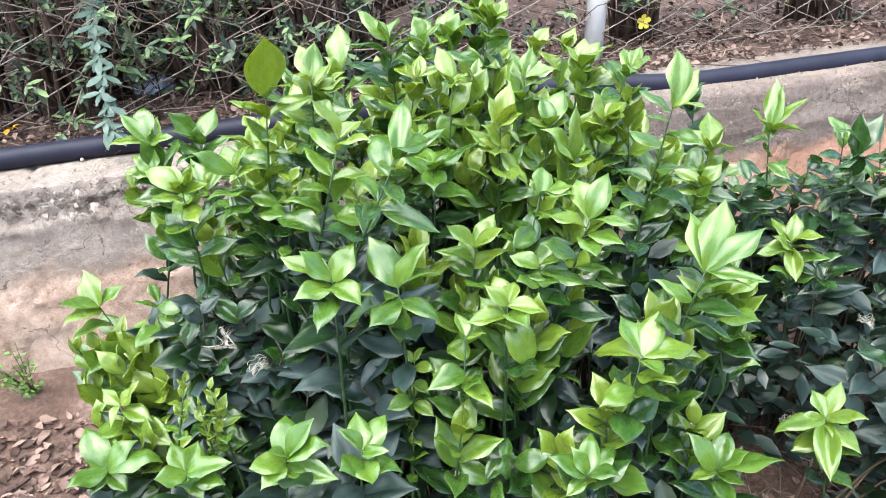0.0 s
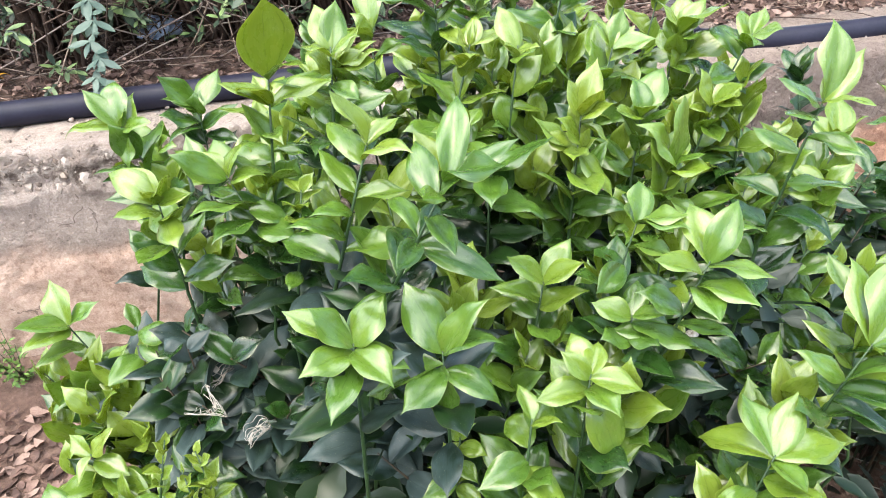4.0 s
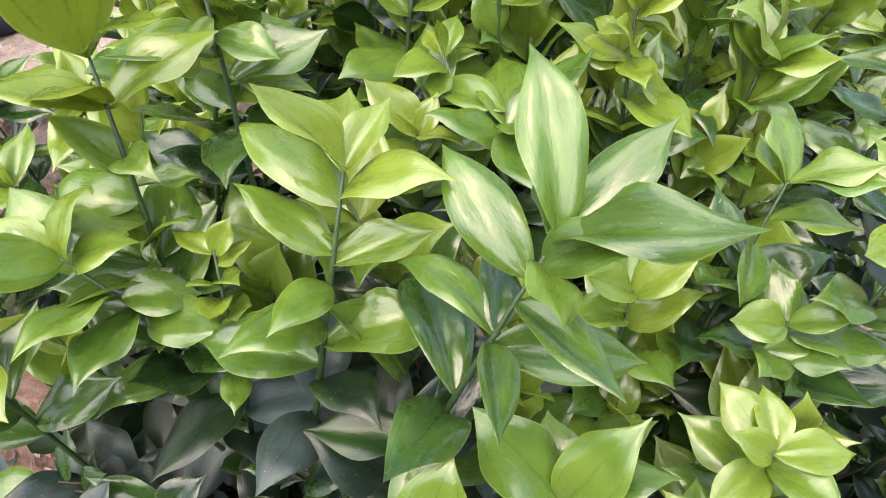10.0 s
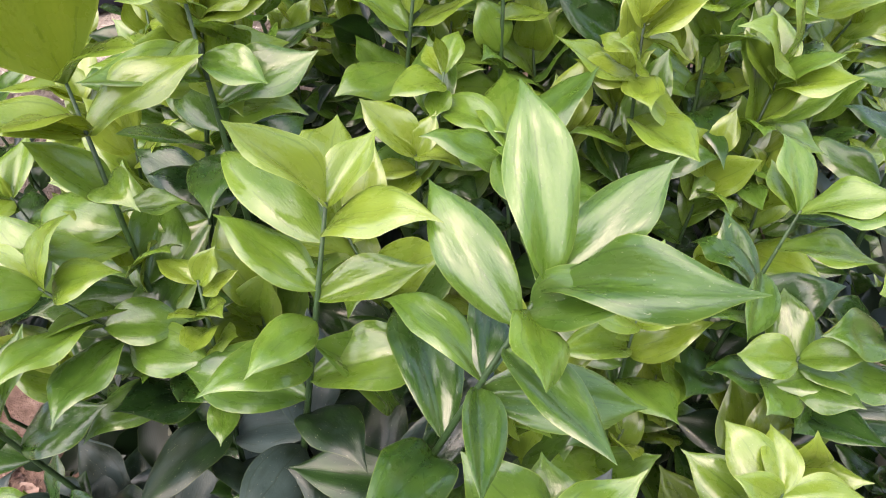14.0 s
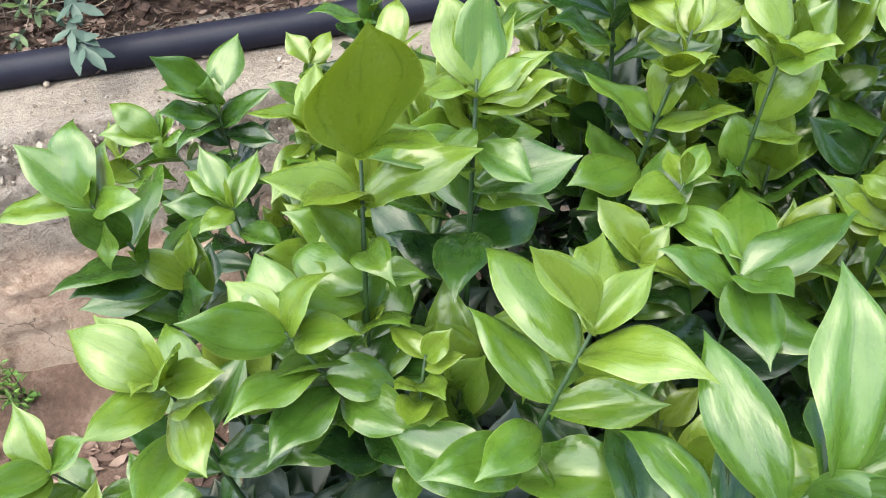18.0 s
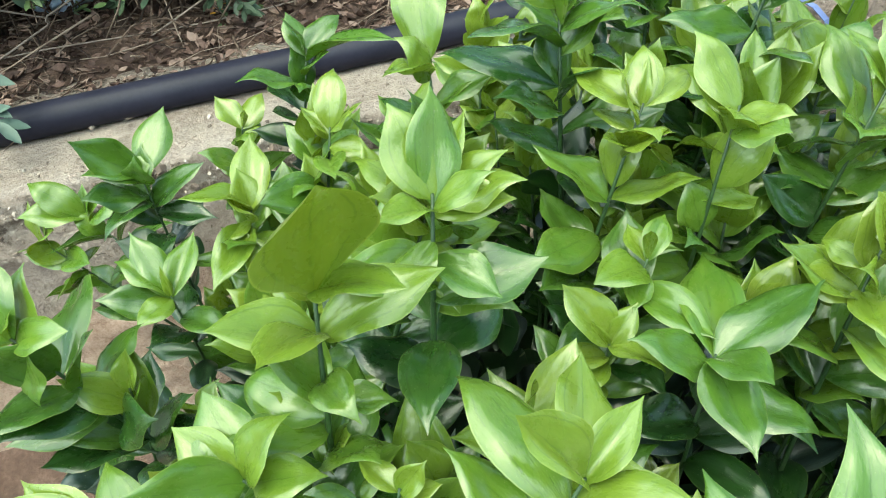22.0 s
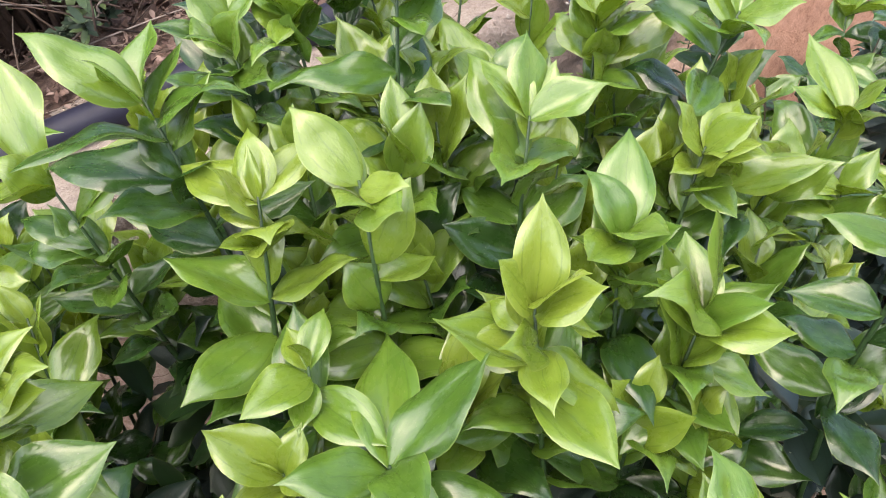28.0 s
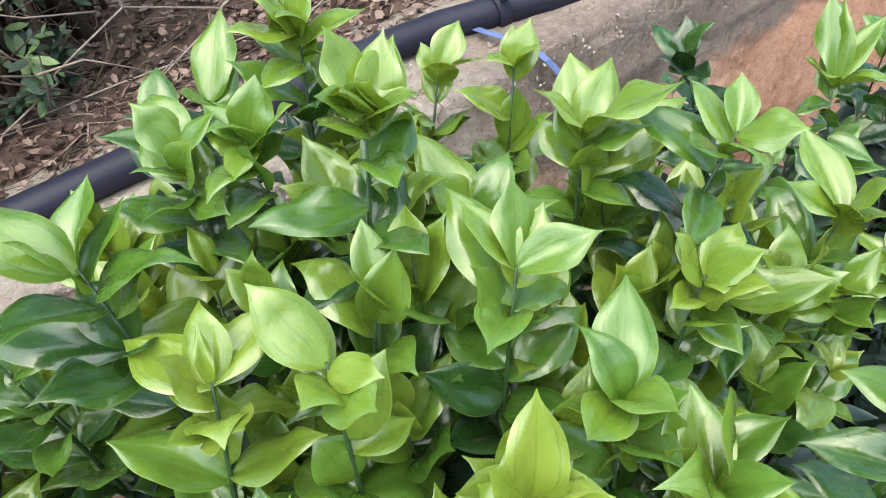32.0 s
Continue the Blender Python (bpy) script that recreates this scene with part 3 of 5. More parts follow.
shoot((-0.135, 0.742, 0.777), -168, 1, 0.60, [(-0.8, 41, 43, 4.8), (-0.5, 65, 21, 6.3), (-0.9, 172, 18, 6.7), (-0.2, -172, 50, 5.6), (0.7, -133, 6, 5.9), (0.5, -42, -10, 5.5), (1.7, -100, -14, 6.7), (1.2, -13, -2, 5.3)])
shoot((-0.056, 0.754, 0.762), -176, 4, 0.60, [(-1.3, 136, 39, 6.5), (-1.9, 80, 3, 4.4), (-0.6, -13, 17, 6.1), (-1.9, 3, 46, 6.1), (1.4, -87, -76, 6.6), (2, -125, -7, 6.2), (2.1, -20, -22, 6.2), (1.3, 174, -34, 9.1)])
shoot((-0.242, 0.944, 0.950), 11, 4, 0.85, [(0, -68, 62, 10.2, 0.56, None, -0.15), (0.1, -32, 27, 5.8), (2.9, 16, 20, 7), (2.7, -107, 34, 6.4), (2.9, -153, 33, 5.8), (6.2, -56, 7, 3.9), (7.1, -172, 61, 5.3), (8, -2, -1, 3.9), (9, 149, -5, 5.8)])
shoot((-0.484, 1.333, 0.764), -156, 4, 0.55, [(-0.5, 72, 31, 8), (-1, -144, 47, 7.4), (-0.6, -137, 23, 5.9), (4.1, 9, 37, 8), (2.4, -137, 24, 7.1), (4.9, -11, -2, 7), (3.2, -120, -5, 6.9)])
shoot((-0.440, 1.008, 0.865), -148, 17, 0.70, [(-2, 161, 31, 4.5), (-0.9, 108, 37, 5.6), (0.2, -9, 19, 4.1), (-0.1, -162, -8, 6.4), (0.7, -77, -65, 4.2), (4.3, 93, -9, 10.1), (7.7, 69, 12, 6.3), (8.1, -128, 23, 6.9), (6, -122, 17, 7.2)])
shoot((-0.357, 0.889, 0.833), -90, 9, 0.85, [(-0.7, 163, 18, 6), (-0.8, 148, 23, 5.4), (-0.5, -2, 16, 4.1), (-0.8, -26, 54, 4.1), (0.9, -119, 18, 5.6), (1.9, -55, -9, 5.4), (2.9, -30, 43, 5.4), (0.2, -89, 45, 4.1)])
shoot((-0.287, 0.908, 0.856), -161, 21, 0.68, [(-0.3, 147, 18, 4.7), (-0.5, 119, 25, 5), (-0.2, 28, 47, 4.6), (0.6, -5, 15, 4.2), (-0.1, -148, 35, 6.4), (4.4, -131, 16, 6.9), (4.3, 7, -18, 4.6), (6.4, -31, 4, 5.7), (6, -116, 5, 6.6)])
shoot((-0.211, 0.905, 0.843), 16, 7, 0.90, [(-0.1, 143, 15, 2.8), (0, 9, 56, 2.8), (0.8, 0, 29, 2.7), (2.1, -59, 32, 3.6), (2.5, -119, 46, 3.6), (5.3, -39, 44, 3.6), (9.7, -96, -5, 3.6), (8.6, -12, 13, 4.7), (3.5, -97, 29, 3.6)])
shoot((-0.187, 1.027, 0.935), 1, 14, 0.85, [(-1.3, 51, 46, 4.6), (-1.1, 119, 32, 4.6), (-0.7, -29, 13, 5.2), (-0.5, -24, 23, 6), (1.5, -138, 47, 5.4), (-0.3, 142, 6, 5.7), (2.8, 26, -9, 5.8), (3.3, -66, -8, 5.4), (3.3, -133, 41, 5.4)])
shoot((-0.358, 1.263, 0.764), 18, 15, 0.85, [(-0.2, 92, 36, 7.8), (-0.2, -148, 32, 7.5), (3.1, 79, 30, 8.2), (1.1, -124, -6, 3.5), (1.8, -110, -13, 8.1), (3.1, -35, -14, 5.7)])
shoot((-0.089, 1.179, 0.983), -174, 5, 0.60, [(-0.9, 152, 30, 7.1), (-1.2, 69, 22, 4.9), (1.7, -22, 14, 6.6), (3, -145, 21, 9.2), (6, 155, 6, 9.9), (7.2, -69, 45, 6.5), (0.9, 49, 31, 5.1)])
shoot((-0.180, 1.234, 0.922), -164, 5, 0.75, [(-0.9, 96, 48, 8.5), (1.2, -127, 22, 6.5), (6.7, 144, 14, 6.5), (7.3, 153, -4, 6.5), (4.3, -14, 35, 6.5), (8.9, -46, 41, 6.5), (9.6, -124, 30, 6.5)])
shoot((-0.042, 1.116, 0.938), 3, 10, 0.95, [(0.2, 132, 11, 6), (-0.2, 81, 38, 4.3), (-0.2, 41, 5, 5.3), (1.8, 124, -3, 4.1), (2.6, 26, -38, 5.9), (3.4, -144, 38, 3.5), (7.8, 156, 33, 7.1), (7.5, -13, 21, 6.5), (3.4, -80, 38, 5)])
shoot((0.015, 1.099, 0.942), -9, 2, 0.90, [(0.9, 108, 33, 5.6), (-2, 128, 25, 4.7), (0.2, -49, 18, 3.8), (1.4, -70, 25, 5), (3.4, 92, -26, 7.7), (7.3, 106, -20, 5), (7.5, 16, -8, 4.5), (11.8, 27, -44, 9.2), (12.1, -127, 40, 5), (11.2, 140, -13, 5)])
shoot((0.132, 1.130, 0.933), -24, 6, 0.68, [(2.9, 100, 34, 8.5), (-0.1, 109, 28, 5.4), (-1.2, 70, 42, 4.8), (-0.6, -11, 13, 5.2), (3.3, 31, -17, 7.1), (3.8, -127, 26, 6.1), (4.7, 100, -30, 8.1), (8.6, 119, 6, 6.1)])
shoot((0.086, 1.019, 0.890), 151, 1, 0.95, [(-2, 52, 61, 4.7), (-1.1, -55, 42, 4.6), (-1.3, 55, -7, 3.9), (-0.8, 178, 61, 3.8), (4.3, 161, 22, 4.8), (0.9, -21, -26, 4.3), (3.8, -103, 5, 5), (4.3, -33, -42, 6.8), (1.9, 116, -4, 3.7)])
shoot((0.164, 1.065, 0.870), 147, 1, 0.70, [(-0.1, 58, 40, 7.4), (-0.1, 109, 48, 5.2), (-0.1, -74, 38, 5), (-0.1, -144, 24, 4.9), (6.1, 31, -25, 6.5), (3.2, -180, 54, 6.5), (4.3, -78, 36, 6.5)])
shoot((0.197, 1.016, 0.831), -43, 7, 0.74, [(-1.2, 96, 84, 7.4), (-0.9, 74, 23, 5.6), (0.8, -166, 50, 8.4), (0.5, -45, 43, 5.2), (1.2, -57, 32, 6.5), (4.3, -49, -6, 5.7), (5.6, 97, 71, 10.2), (5, -119, 33, 6.1), (8.5, -79, 24, 6.1), (7.4, -153, -7, 6.5)])
shoot((-0.014, 0.990, 0.830), 172, 1, 0.52, [(-0.1, 76, 2, 9.8), (-0.9, 21, 19, 8.2), (-1.9, -75, 11, 4.7), (0.8, -178, 29, 6.8), (3.6, -27, -6, 7.4), (0.2, -89, -5, 7)])
shoot((-0.073, 1.016, 0.818), -90, 9, 0.95, [(-0.7, 154, 47, 5.2), (-0.8, 36, 39, 3), (-0.2, -51, 10, 4.3), (1.3, -155, 23, 4.3), (1.8, -134, 5, 4.3)])
shoot((0.269, 1.131, 0.867), -40, 8, 0.85, [(0.1, 82, 24, 4.2), (0, 26, 27, 4.8), (-0.1, -42, 45, 4.6), (0.2, -62, 18, 5), (2, -156, 27, 4.3), (3.1, -83, -2, 4.8)])
shoot((0.486, 1.210, 0.787), -47, 13, 0.78, [(0.5, 79, 29, 10.2), (0.9, 141, 36, 6.6), (-1.6, -72, 52, 4.4), (0.2, -70, 23, 6.3), (7.8, 81, 24, 9.9), (7.6, 0, 21, 6.2), (9.8, -24, 1, 8.2), (6.4, -83, 33, 5.8), (13.1, 101, 2, 5.8)])
shoot((0.243, 1.253, 0.917), -27, 3, 0.80, [(-0.8, 159, 46, 5.4), (-0.8, 75, 42, 6.2), (-1, 36, 38, 5.9), (-2, -50, 31, 7.9), (1.2, -44, 33, 5.9), (2.8, 4, 19, 10.2), (2.8, 104, 27, 5.7), (4.4, -67, 8, 5.4)])
shoot((0.229, 1.341, 0.948), -21, 6, 0.90, [(0.9, 66, 45, 4.1), (0.4, -69, 43, 3.8), (7.9, -2, 79, 5.5), (0.4, -156, 28, 3.8), (9.8, 108, -2, 5), (10.3, -84, 34, 5), (9.1, 5, 6, 5.3)])
shoot((0.080, 1.216, 1.013), -8, 8, 0.80, [(0.7, -149, 41, 4.4), (0.4, -86, 49, 4.4), (1.3, 45, 37, 5.8), (1.7, -54, 38, 5.8), (1.7, -129, 34, 5.8), (0.8, -107, 53, 4.4), (2.6, 61, -19, 8.1)])
shoot((0.063, 1.269, 0.901), 173, 2, 0.72, [(0.4, 180, 47, 6.3), (0.2, 46, 29, 7.2), (-0.2, 29, 24, 9.6), (0.8, -24, 32, 8), (0.6, -49, 30, 4.4), (-1.8, 109, 34, 5.7), (1.9, -36, 11, 5.9), (2.3, -153, 34, 5.8), (1.2, 110, 28, 5.8)])
shoot((0.011, 1.293, 0.977), -179, 2, 0.72, [(1, 126, 27, 4.4), (0.6, 69, 15, 4.4), (1.2, -112, 1, 4.4), (1.7, -40, 43, 5.8), (2.6, -132, 50, 5.8), (3.6, -133, 14, 5.8), (3.1, -67, 48, 5.8), (5.3, -124, 12, 5.8)])
shoot((-0.036, 1.310, 0.969), -173, 0, 0.68, [(0.9, 81, 20, 4.4), (0.9, -7, 42, 4.4), (1.4, 100, 36, 5.8), (3, 120, 21, 5.8), (3.5, -137, 44, 5.8), (5, -131, 24, 5.8), (4, -68, 9, 5.8)])
shoot((0.068, 1.364, 1.003), -4, 6, 0.80, [(0, -162, 20, 5.7), (-0.8, -166, 39, 5.2), (2.7, 130, 33, 5.2), (1.3, -28, 28, 6.7), (1.8, -40, -6, 5.4), (2.2, -137, 3, 5)])
shoot((0.177, 1.383, 0.934), -14, 11, 0.85, [(1, 94, 42, 4), (-0.1, -38, 19, 4.5), (-1.1, 33, 35, 3.9), (6, -38, 28, 4.3)])
shoot((0.190, 0.826, 0.822), -20, 11, 0.74, [(-0.3, 101, 27, 6.7), (-1.6, 57, 39, 5.6), (0.3, -30, 8, 6.1), (1.4, -168, 24, 5.8), (2.9, -84, 3, 5.8), (2.6, -50, 11, 6.6), (6.2, -177, 25, 5.8), (7.6, -47, 14, 6.4)])
shoot((0.046, 0.890, 0.748), -4, 3, 0.80, [(-1.2, -165, 34, 5.3), (-1.5, 50, 28, 5), (-0.5, -16, 39, 5.1), (2.6, -170, 24, 6.5), (3.2, -17, 35, 6.3), (1.8, 115, 13, 5)])
shoot((0.132, 0.883, 0.830), -22, 8, 0.65, [(-0.6, 84, 27, 4.9), (0.1, 86, 17, 4.1), (-0.9, -33, 21, 5.1), (-0.1, -43, 17, 5.9), (3, -46, 16, 5.7), (6.5, 114, -2, 5.4), (5.1, -127, -9, 5.4)])
shoot((0.132, 0.839, 0.746), 153, 5, 0.60, [(0.2, 173, 20, 4.5), (-0.5, -41, 24, 3.7), (0.8, 76, 28, 5.2), (0.6, -29, -7, 7.7), (2.2, -144, 17, 4.7), (2, -64, 21, 4.7)])
shoot((0.083, 0.767, 0.730), 170, 1, 0.80, [(0.3, -12, -5, 5.1), (0, 110, 20, 4.9), (0.4, 166, 41, 4.2), (1.7, -22, -69, 8.2), (1.8, -158, 4, 5.7), (1.5, -63, 7, 5), (-1, 73, 3, 3.9)])
shoot((0.028, 0.735, 0.704), 175, 0, 0.82, [(0.4, 112, 24, 3.9), (0.8, -30, 33, 3.6), (1.6, 67, 12, 4.7), (5.7, -143, -2, 6.1), (6.5, -57, -9, 6.5), (7.3, -60, 31, 4.7), (4, 112, -5, 4.7)])
shoot((-0.038, 0.760, 0.645), 2, 2, 0.80, [(0, 171, 50, 2.5), (0, 15, 51, 2.6), (0.9, -27, 6, 3.2), (2.6, -135, 11, 3.2), (3.4, -47, -7, 3.2), (6.1, -143, 3, 4.4), (7, -41, -3, 3.9)])
shoot((0.250, 0.721, 0.681), -24, 5, 0.75, [(-0.4, 107, 19, 6.4), (-0.5, 59, 31, 6.5), (-0.3, 16, -2, 7.8), (0.3, 130, -25, 8.1), (0.6, -72, 13, 4.7), (2.8, -53, 20, 6.1), (4.9, -147, -6, 6.1), (1.6, 26, 20, 6.4)])
shoot((0.330, 0.772, 0.774), -27, 10, 0.64, [(-1.2, 98, 32, 7.9, 0.42), (-2, 63, 43, 8.5, 0.42), (-1.9, 14, 26, 8.2, 0.42), (-0.4, -29, 2, 7.5, 0.42), (4.5, 169, 25, 6.1, 0.42), (5.8, -51, 19, 8.5, 0.42), (7.6, -57, 7, 7.3, 0.42), (4.5, -44, 32, 8.6, 0.42)])
shoot((0.630, 0.901, 0.427), 143, 12, 0.78, [(-0.2, 48, 34, 7.2), (-0.2, -167, -15, 6.7), (-0.8, -50, 25, 6.9), (-0.2, -106, -24, 11.1), (0.3, -72, -5, 7.7), (-0.7, -167, -14, 9.4), (-0.7, 98, 20, 4.9), (3.2, -163, -17, 6.6)])
shoot((-0.554, 0.963, 0.604), -144, 17, 0.75, [(-1.5, 126, 36, 6), (-0.9, 23, 26, 5.2), (-1.7, -122, 19, 5.9), (3.6, -116, 10, 7), (6.8, 6, 4, 5.5), (5.8, 141, 15, 5.4), (-1.2, -107, -2, 7.1), (7.5, -103, -4, 9.5), (9.2, -72, -22, 7.4)])
shoot((-0.444, 0.932, 0.632), 33, 4, 0.65, [(-0.3, 131, 31, 3.6), (0.6, -6, -5, 5.3), (0.5, -134, 27, 4.1), (2.4, -22, -17, 5.8), (4, -108, -4, 6)])
shoot((-0.487, 0.834, 0.510), -150, 13, 0.85, [(-0.3, 151, 21, 3.9), (-0.7, 25, 40, 4.4), (0.8, -15, -13, 5), (0.1, -96, -20, 3.9), (3.8, -8, -5, 6.1), (3.7, -22, -15, 8.2), (4.1, -124, 10, 7.6)])
shoot((-0.367, 0.828, 0.525), -157, 13, 0.50, [(2.6, 111, 32, 6.6), (2.9, 66, 16, 7), (3.1, 137, 22, 5.4), (3.8, -6, 6, 6.6), (4.5, -98, 10, 5.4), (6.9, -19, -6, 6.9)])
shoot((0.331, 0.984, 0.941), -21, 7, 0.74, [(1.6, 80, 56, 8.9), (1.5, 33, 46, 6.9), (1.8, -51, 15, 5.4), (2.1, -176, 30, 6.1), (3.2, -149, 12, 5.4), (5.7, -47, -2, 6.6), (7.6, 135, 12, 6), (11.2, -42, 14, 6.7), (13.2, 139, 4, 6), (15.9, -48, -3, 7.5), (17, 133, 13, 5.5)])
shoot((0.695, 1.440, 0.747), 150, 8, 0.70, [(-2, 68, 55, 10.2), (-2, 11, 32, 9.2), (-2, 175, 33, 6.1), (-2, 51, 54, 8.9), (-0.4, -51, 6, 8.6), (2.1, -180, 0, 5.6), (7.1, -61, -16, 6.4), (11, -169, -20, 6.4)])
shoot((0.857, 1.379, 0.718), 144, 0, 0.4, [(-1, 83, 70, 7.4), (-1.8, 29, 48, 8.3), (-0.4, 168, 41, 6.8), (1.9, -53, 24, 7.3), (3.2, -170, -12, 5), (6.9, -60, -2, 7.1), (9.5, -165, -28, 5)])
shoot((0.722, 1.296, 0.560), 146, 8, 0.85, [(0.6, 112, 24, 7.3), (0.5, 69, 45, 6.7), (0.5, -47, 29, 7), (1.8, -97, -37, 7.7), (1.8, -176, -8, 7.4), (1.8, -56, 23, 5.8)])
shoot((0.145, 1.222, 0.902), 168, 0, 0.70, [(0.1, 109, 30, 8.3), (0.1, 33, 38, 5.2), (0.8, -33, 25, 6.3), (1.6, -169, 19, 4.9), (3.2, -35, 13, 5.2), (4, -154, -18, 5.5)])
shoot((-0.185, 0.985, 0.975), 12, 2, 0.75, [(0.6, 126, 50, 5.1), (0.9, 87, 52, 5.8), (1.1, -8, 36, 3.8), (1.4, -130, 26, 4.3), (2.6, 67, -42, 6.2), (3.2, -125, -18, 3.7), (4.4, -38, -8, 4.3)])
shoot((-0.487, 0.760, 0.455), 32, 3, 0.60, [(0, 134, 29, 7.4), (0, -123, 12, 6.3), (0.1, 2, 6, 8.3), (0.5, 28, 38, 6.2), (0.7, -33, -21, 4.3), (1, -103, -5, 4.1), (-0.3, 97, 25, 5)])
shoot((-0.185, 0.620, 0.605), 16, 4, 0.60, [(-0.9, 98, 27, 4.9), (-0.8, 23, 49, 5.8), (0, -143, 16, 4.6), (-0.4, -2, 20, 5.8), (0.4, -119, -6, 4.5), (0.6, -42, -14, 4.2), (0, -131, 51, 3.8), (1.3, -18, 4, 7)])
shoot((-0.095, 0.620, 0.619), 9, 3, 0.60, [(-0.4, 104, 27, 4.7), (-0.2, 60, 17, 5.3), (0, 178, 50, 4.3), (0.4, -17, 22, 3.8), (1.3, -116, 26, 5), (1.7, -69, 13, 5), (2.6, -19, 9, 5.5)])
shoot((0.183, 0.660, 0.543), 164, 0, 0.60, [(-0.2, 78, 26, 5.5), (-0.2, 38, 17, 5.4), (0, 177, 27, 5.8), (0.2, -30, 23, 4.6), (0.8, -143, -10, 3.9), (-0.2, 150, 52, 4.2)])
shoot((-0.344, 0.700, 0.504), 26, 3, 0.60, [(-0.5, 133, 26, 4.8), (-0.4, 84, 20, 4.6), (0, -139, 23, 4.6), (0.3, -14, -3, 5.8), (0.5, -43, -20, 4.1), (-0.2, 3, 14, 6.4)])
shoot((0.393, 0.750, 0.465), 151, 5, 0.60, [(-0.2, 153, 42, 6.8), (-0.2, 58, 28, 5.8), (0, -21, 50, 5.7), (0.1, -35, 37, 9.9), (0.6, -165, -6, 4.5), (0.8, -51, 12, 4.3)])
shoot((-0.308, 1.441, 0.848), 10, 10, 0.58, [(1, 121, 43, 5.5), (0.4, 46, 24, 5.8), (1.7, -17, 17, 11.4), (5.1, -148, 24, 8.4), (6.5, -86, 37, 5.8)])
shoot((-0.270, 1.263, 0.851), 9, 9, 0.90, [(0.3, 83, 40, 5.9), (0.5, -2, 42, 4.4), (0.8, 139, 27, 3.9), (2, -22, 2, 4.4)])
shoot((-0.406, 1.468, 0.737), 16, 11, 0.90, [(-0.2, 139, 34, 5.2), (-0.3, 61, 26, 5.2), (0.9, -12, 4, 4.4)])
shoot((-0.671, 1.412, 0.622), 175, 40, 0.80, [(0, 110, 62, 5.6), (0.2, -20, 45, 4.2), (0.8, -150, 12, 3.6), (3.2, -40, 20, 7.4), (4.4, 170, 8, 6.8), (6.5, -100, 12, 7)])
shoot((-0.616, 1.432, 0.646), 172, 36, 0.66, [(0, 168, 36, 7.6), (0.3, -165, 14, 7.8), (0.4, 96, 58, 4.4), (0.9, -24, 24, 5.2), (4.2, -150, 6, 8.2), (6.4, 10, 22, 7.4)])
shoot((-0.438, 1.208, 0.706), -90, 9, 0.70, [(-0.3, 155, 23, 6.5), (-0.7, 130, 34, 7.4), (-0.6, 74, 24, 6.9), (0.2, -122, 0, 4.6)])
shoot((-0.043, 1.055, 0.855), 1, 9, 0.80, [(-0.2, 102, 13, 3.3), (-0.5, 59, 18, 3.7), (1, -113, -9, 3.6), (0.5, -149, 13, 4.9)])
shoot((0.456, 1.150, 0.647), -53, 8, 0.95, [(0.1, 117, 46, 4.1), (-0.2, 45, 23, 4), (0.1, -42, 48, 3.1)])
shoot((0.313, 1.175, 0.942), -39, 16, 0.65, [(0.9, 92, 30, 5.6), (-0.1, 54, 41, 4.3), (0, -61, 23, 4.8), (1.8, -100, 18, 5.4), (2, -164, 38, 5.4)])
shoot((0.466, 1.170, 0.742), -30, 8, 0.80, [(0.9, 154, 22, 6), (1.9, 161, 5, 7.2), (2.3, 166, -5, 5.9), (1.3, -103, 41, 5), (4.3, -88, 32, 5), (5.3, 175, 13, 5), (6.4, -72, 30, 5)])
shoot((0.555, 1.550, 0.792), 142, 14, 0.34, [(2.3, 103, 26, 7.6), (1.6, 43, 43, 5.4), (3.2, -94, 16, 5), (3.9, -164, 28, 5)])
shoot((-0.054, 1.420, 0.924), -90, 9, 0.55, [(0, 77, 43, 6), (0.2, 112, 31, 3.9), (0.6, -34, 41, 3.8), (0.8, -131, 37, 3.9)])
shoot((-0.011, 1.420, 0.941), -90, 9, 0.58, [(-0.5, 58, 41, 7.9), (0.2, 41, 24, 4.4), (0.3, -124, 43, 4.4), (0.6, -56, 17, 4.4)])

KNOWN = list(TOPS)


def canopy(x, y):
    total = high = 0.0
    for p in KNOWN:
        w = 1 / ((p.x - x) ** 2 + (p.y - y) ** 2 + 0.0006) ** 2
        total += w
        high += w * p.z
    return high / total


def hollow(x, y):
    """Gaps in the crown where the eye falls into the shade."""
    return ((x + 0.135) / 0.085) ** 2 + ((y - 1.12) / 0.115) ** 2 < 1 or ((x - 0.43) / 0.085) ** 2 + ((y - 1.07) / 0.1) ** 2 < 1


def inside(x, y):
    return ((x + 0.0) / 0.5) ** 2 + ((y - 1.05) / 0.37) ** 2 < 1


# shoots between the tall ones, a little lower
tries = 0
while tries < 4000 and len(TOPS) < len(KNOWN) + 74:
    tries += 1
    x, y = dice.uniform(-0.5, 0.48), dice.uniform(0.7, 1.42)
    if not inside(x, y) or (x < -0.07 and y < 0.92) or hollow(x, y):
        continue
    z = canopy(x, y) - dice.uniform(0.05, 0.15)
    if min((Vector((x, y, z)) - p).length for p in TOPS) < 0.052:
        continue
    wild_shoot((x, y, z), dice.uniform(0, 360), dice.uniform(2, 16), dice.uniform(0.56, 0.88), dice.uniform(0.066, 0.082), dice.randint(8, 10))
# the crowded back row beside the wall
for k in range(40):
    x, y = some(-0.38, 0.36), some(1.14, 1.42)
    if hollow(x, y):
        continue
    wild_shoot((x, y, canopy(x, y) - some(0.03, 0.14)), some(0, 360), some(2, 14), some(0.58, 0.88), some(0.062, 0.078), dice.randint(8, 10))
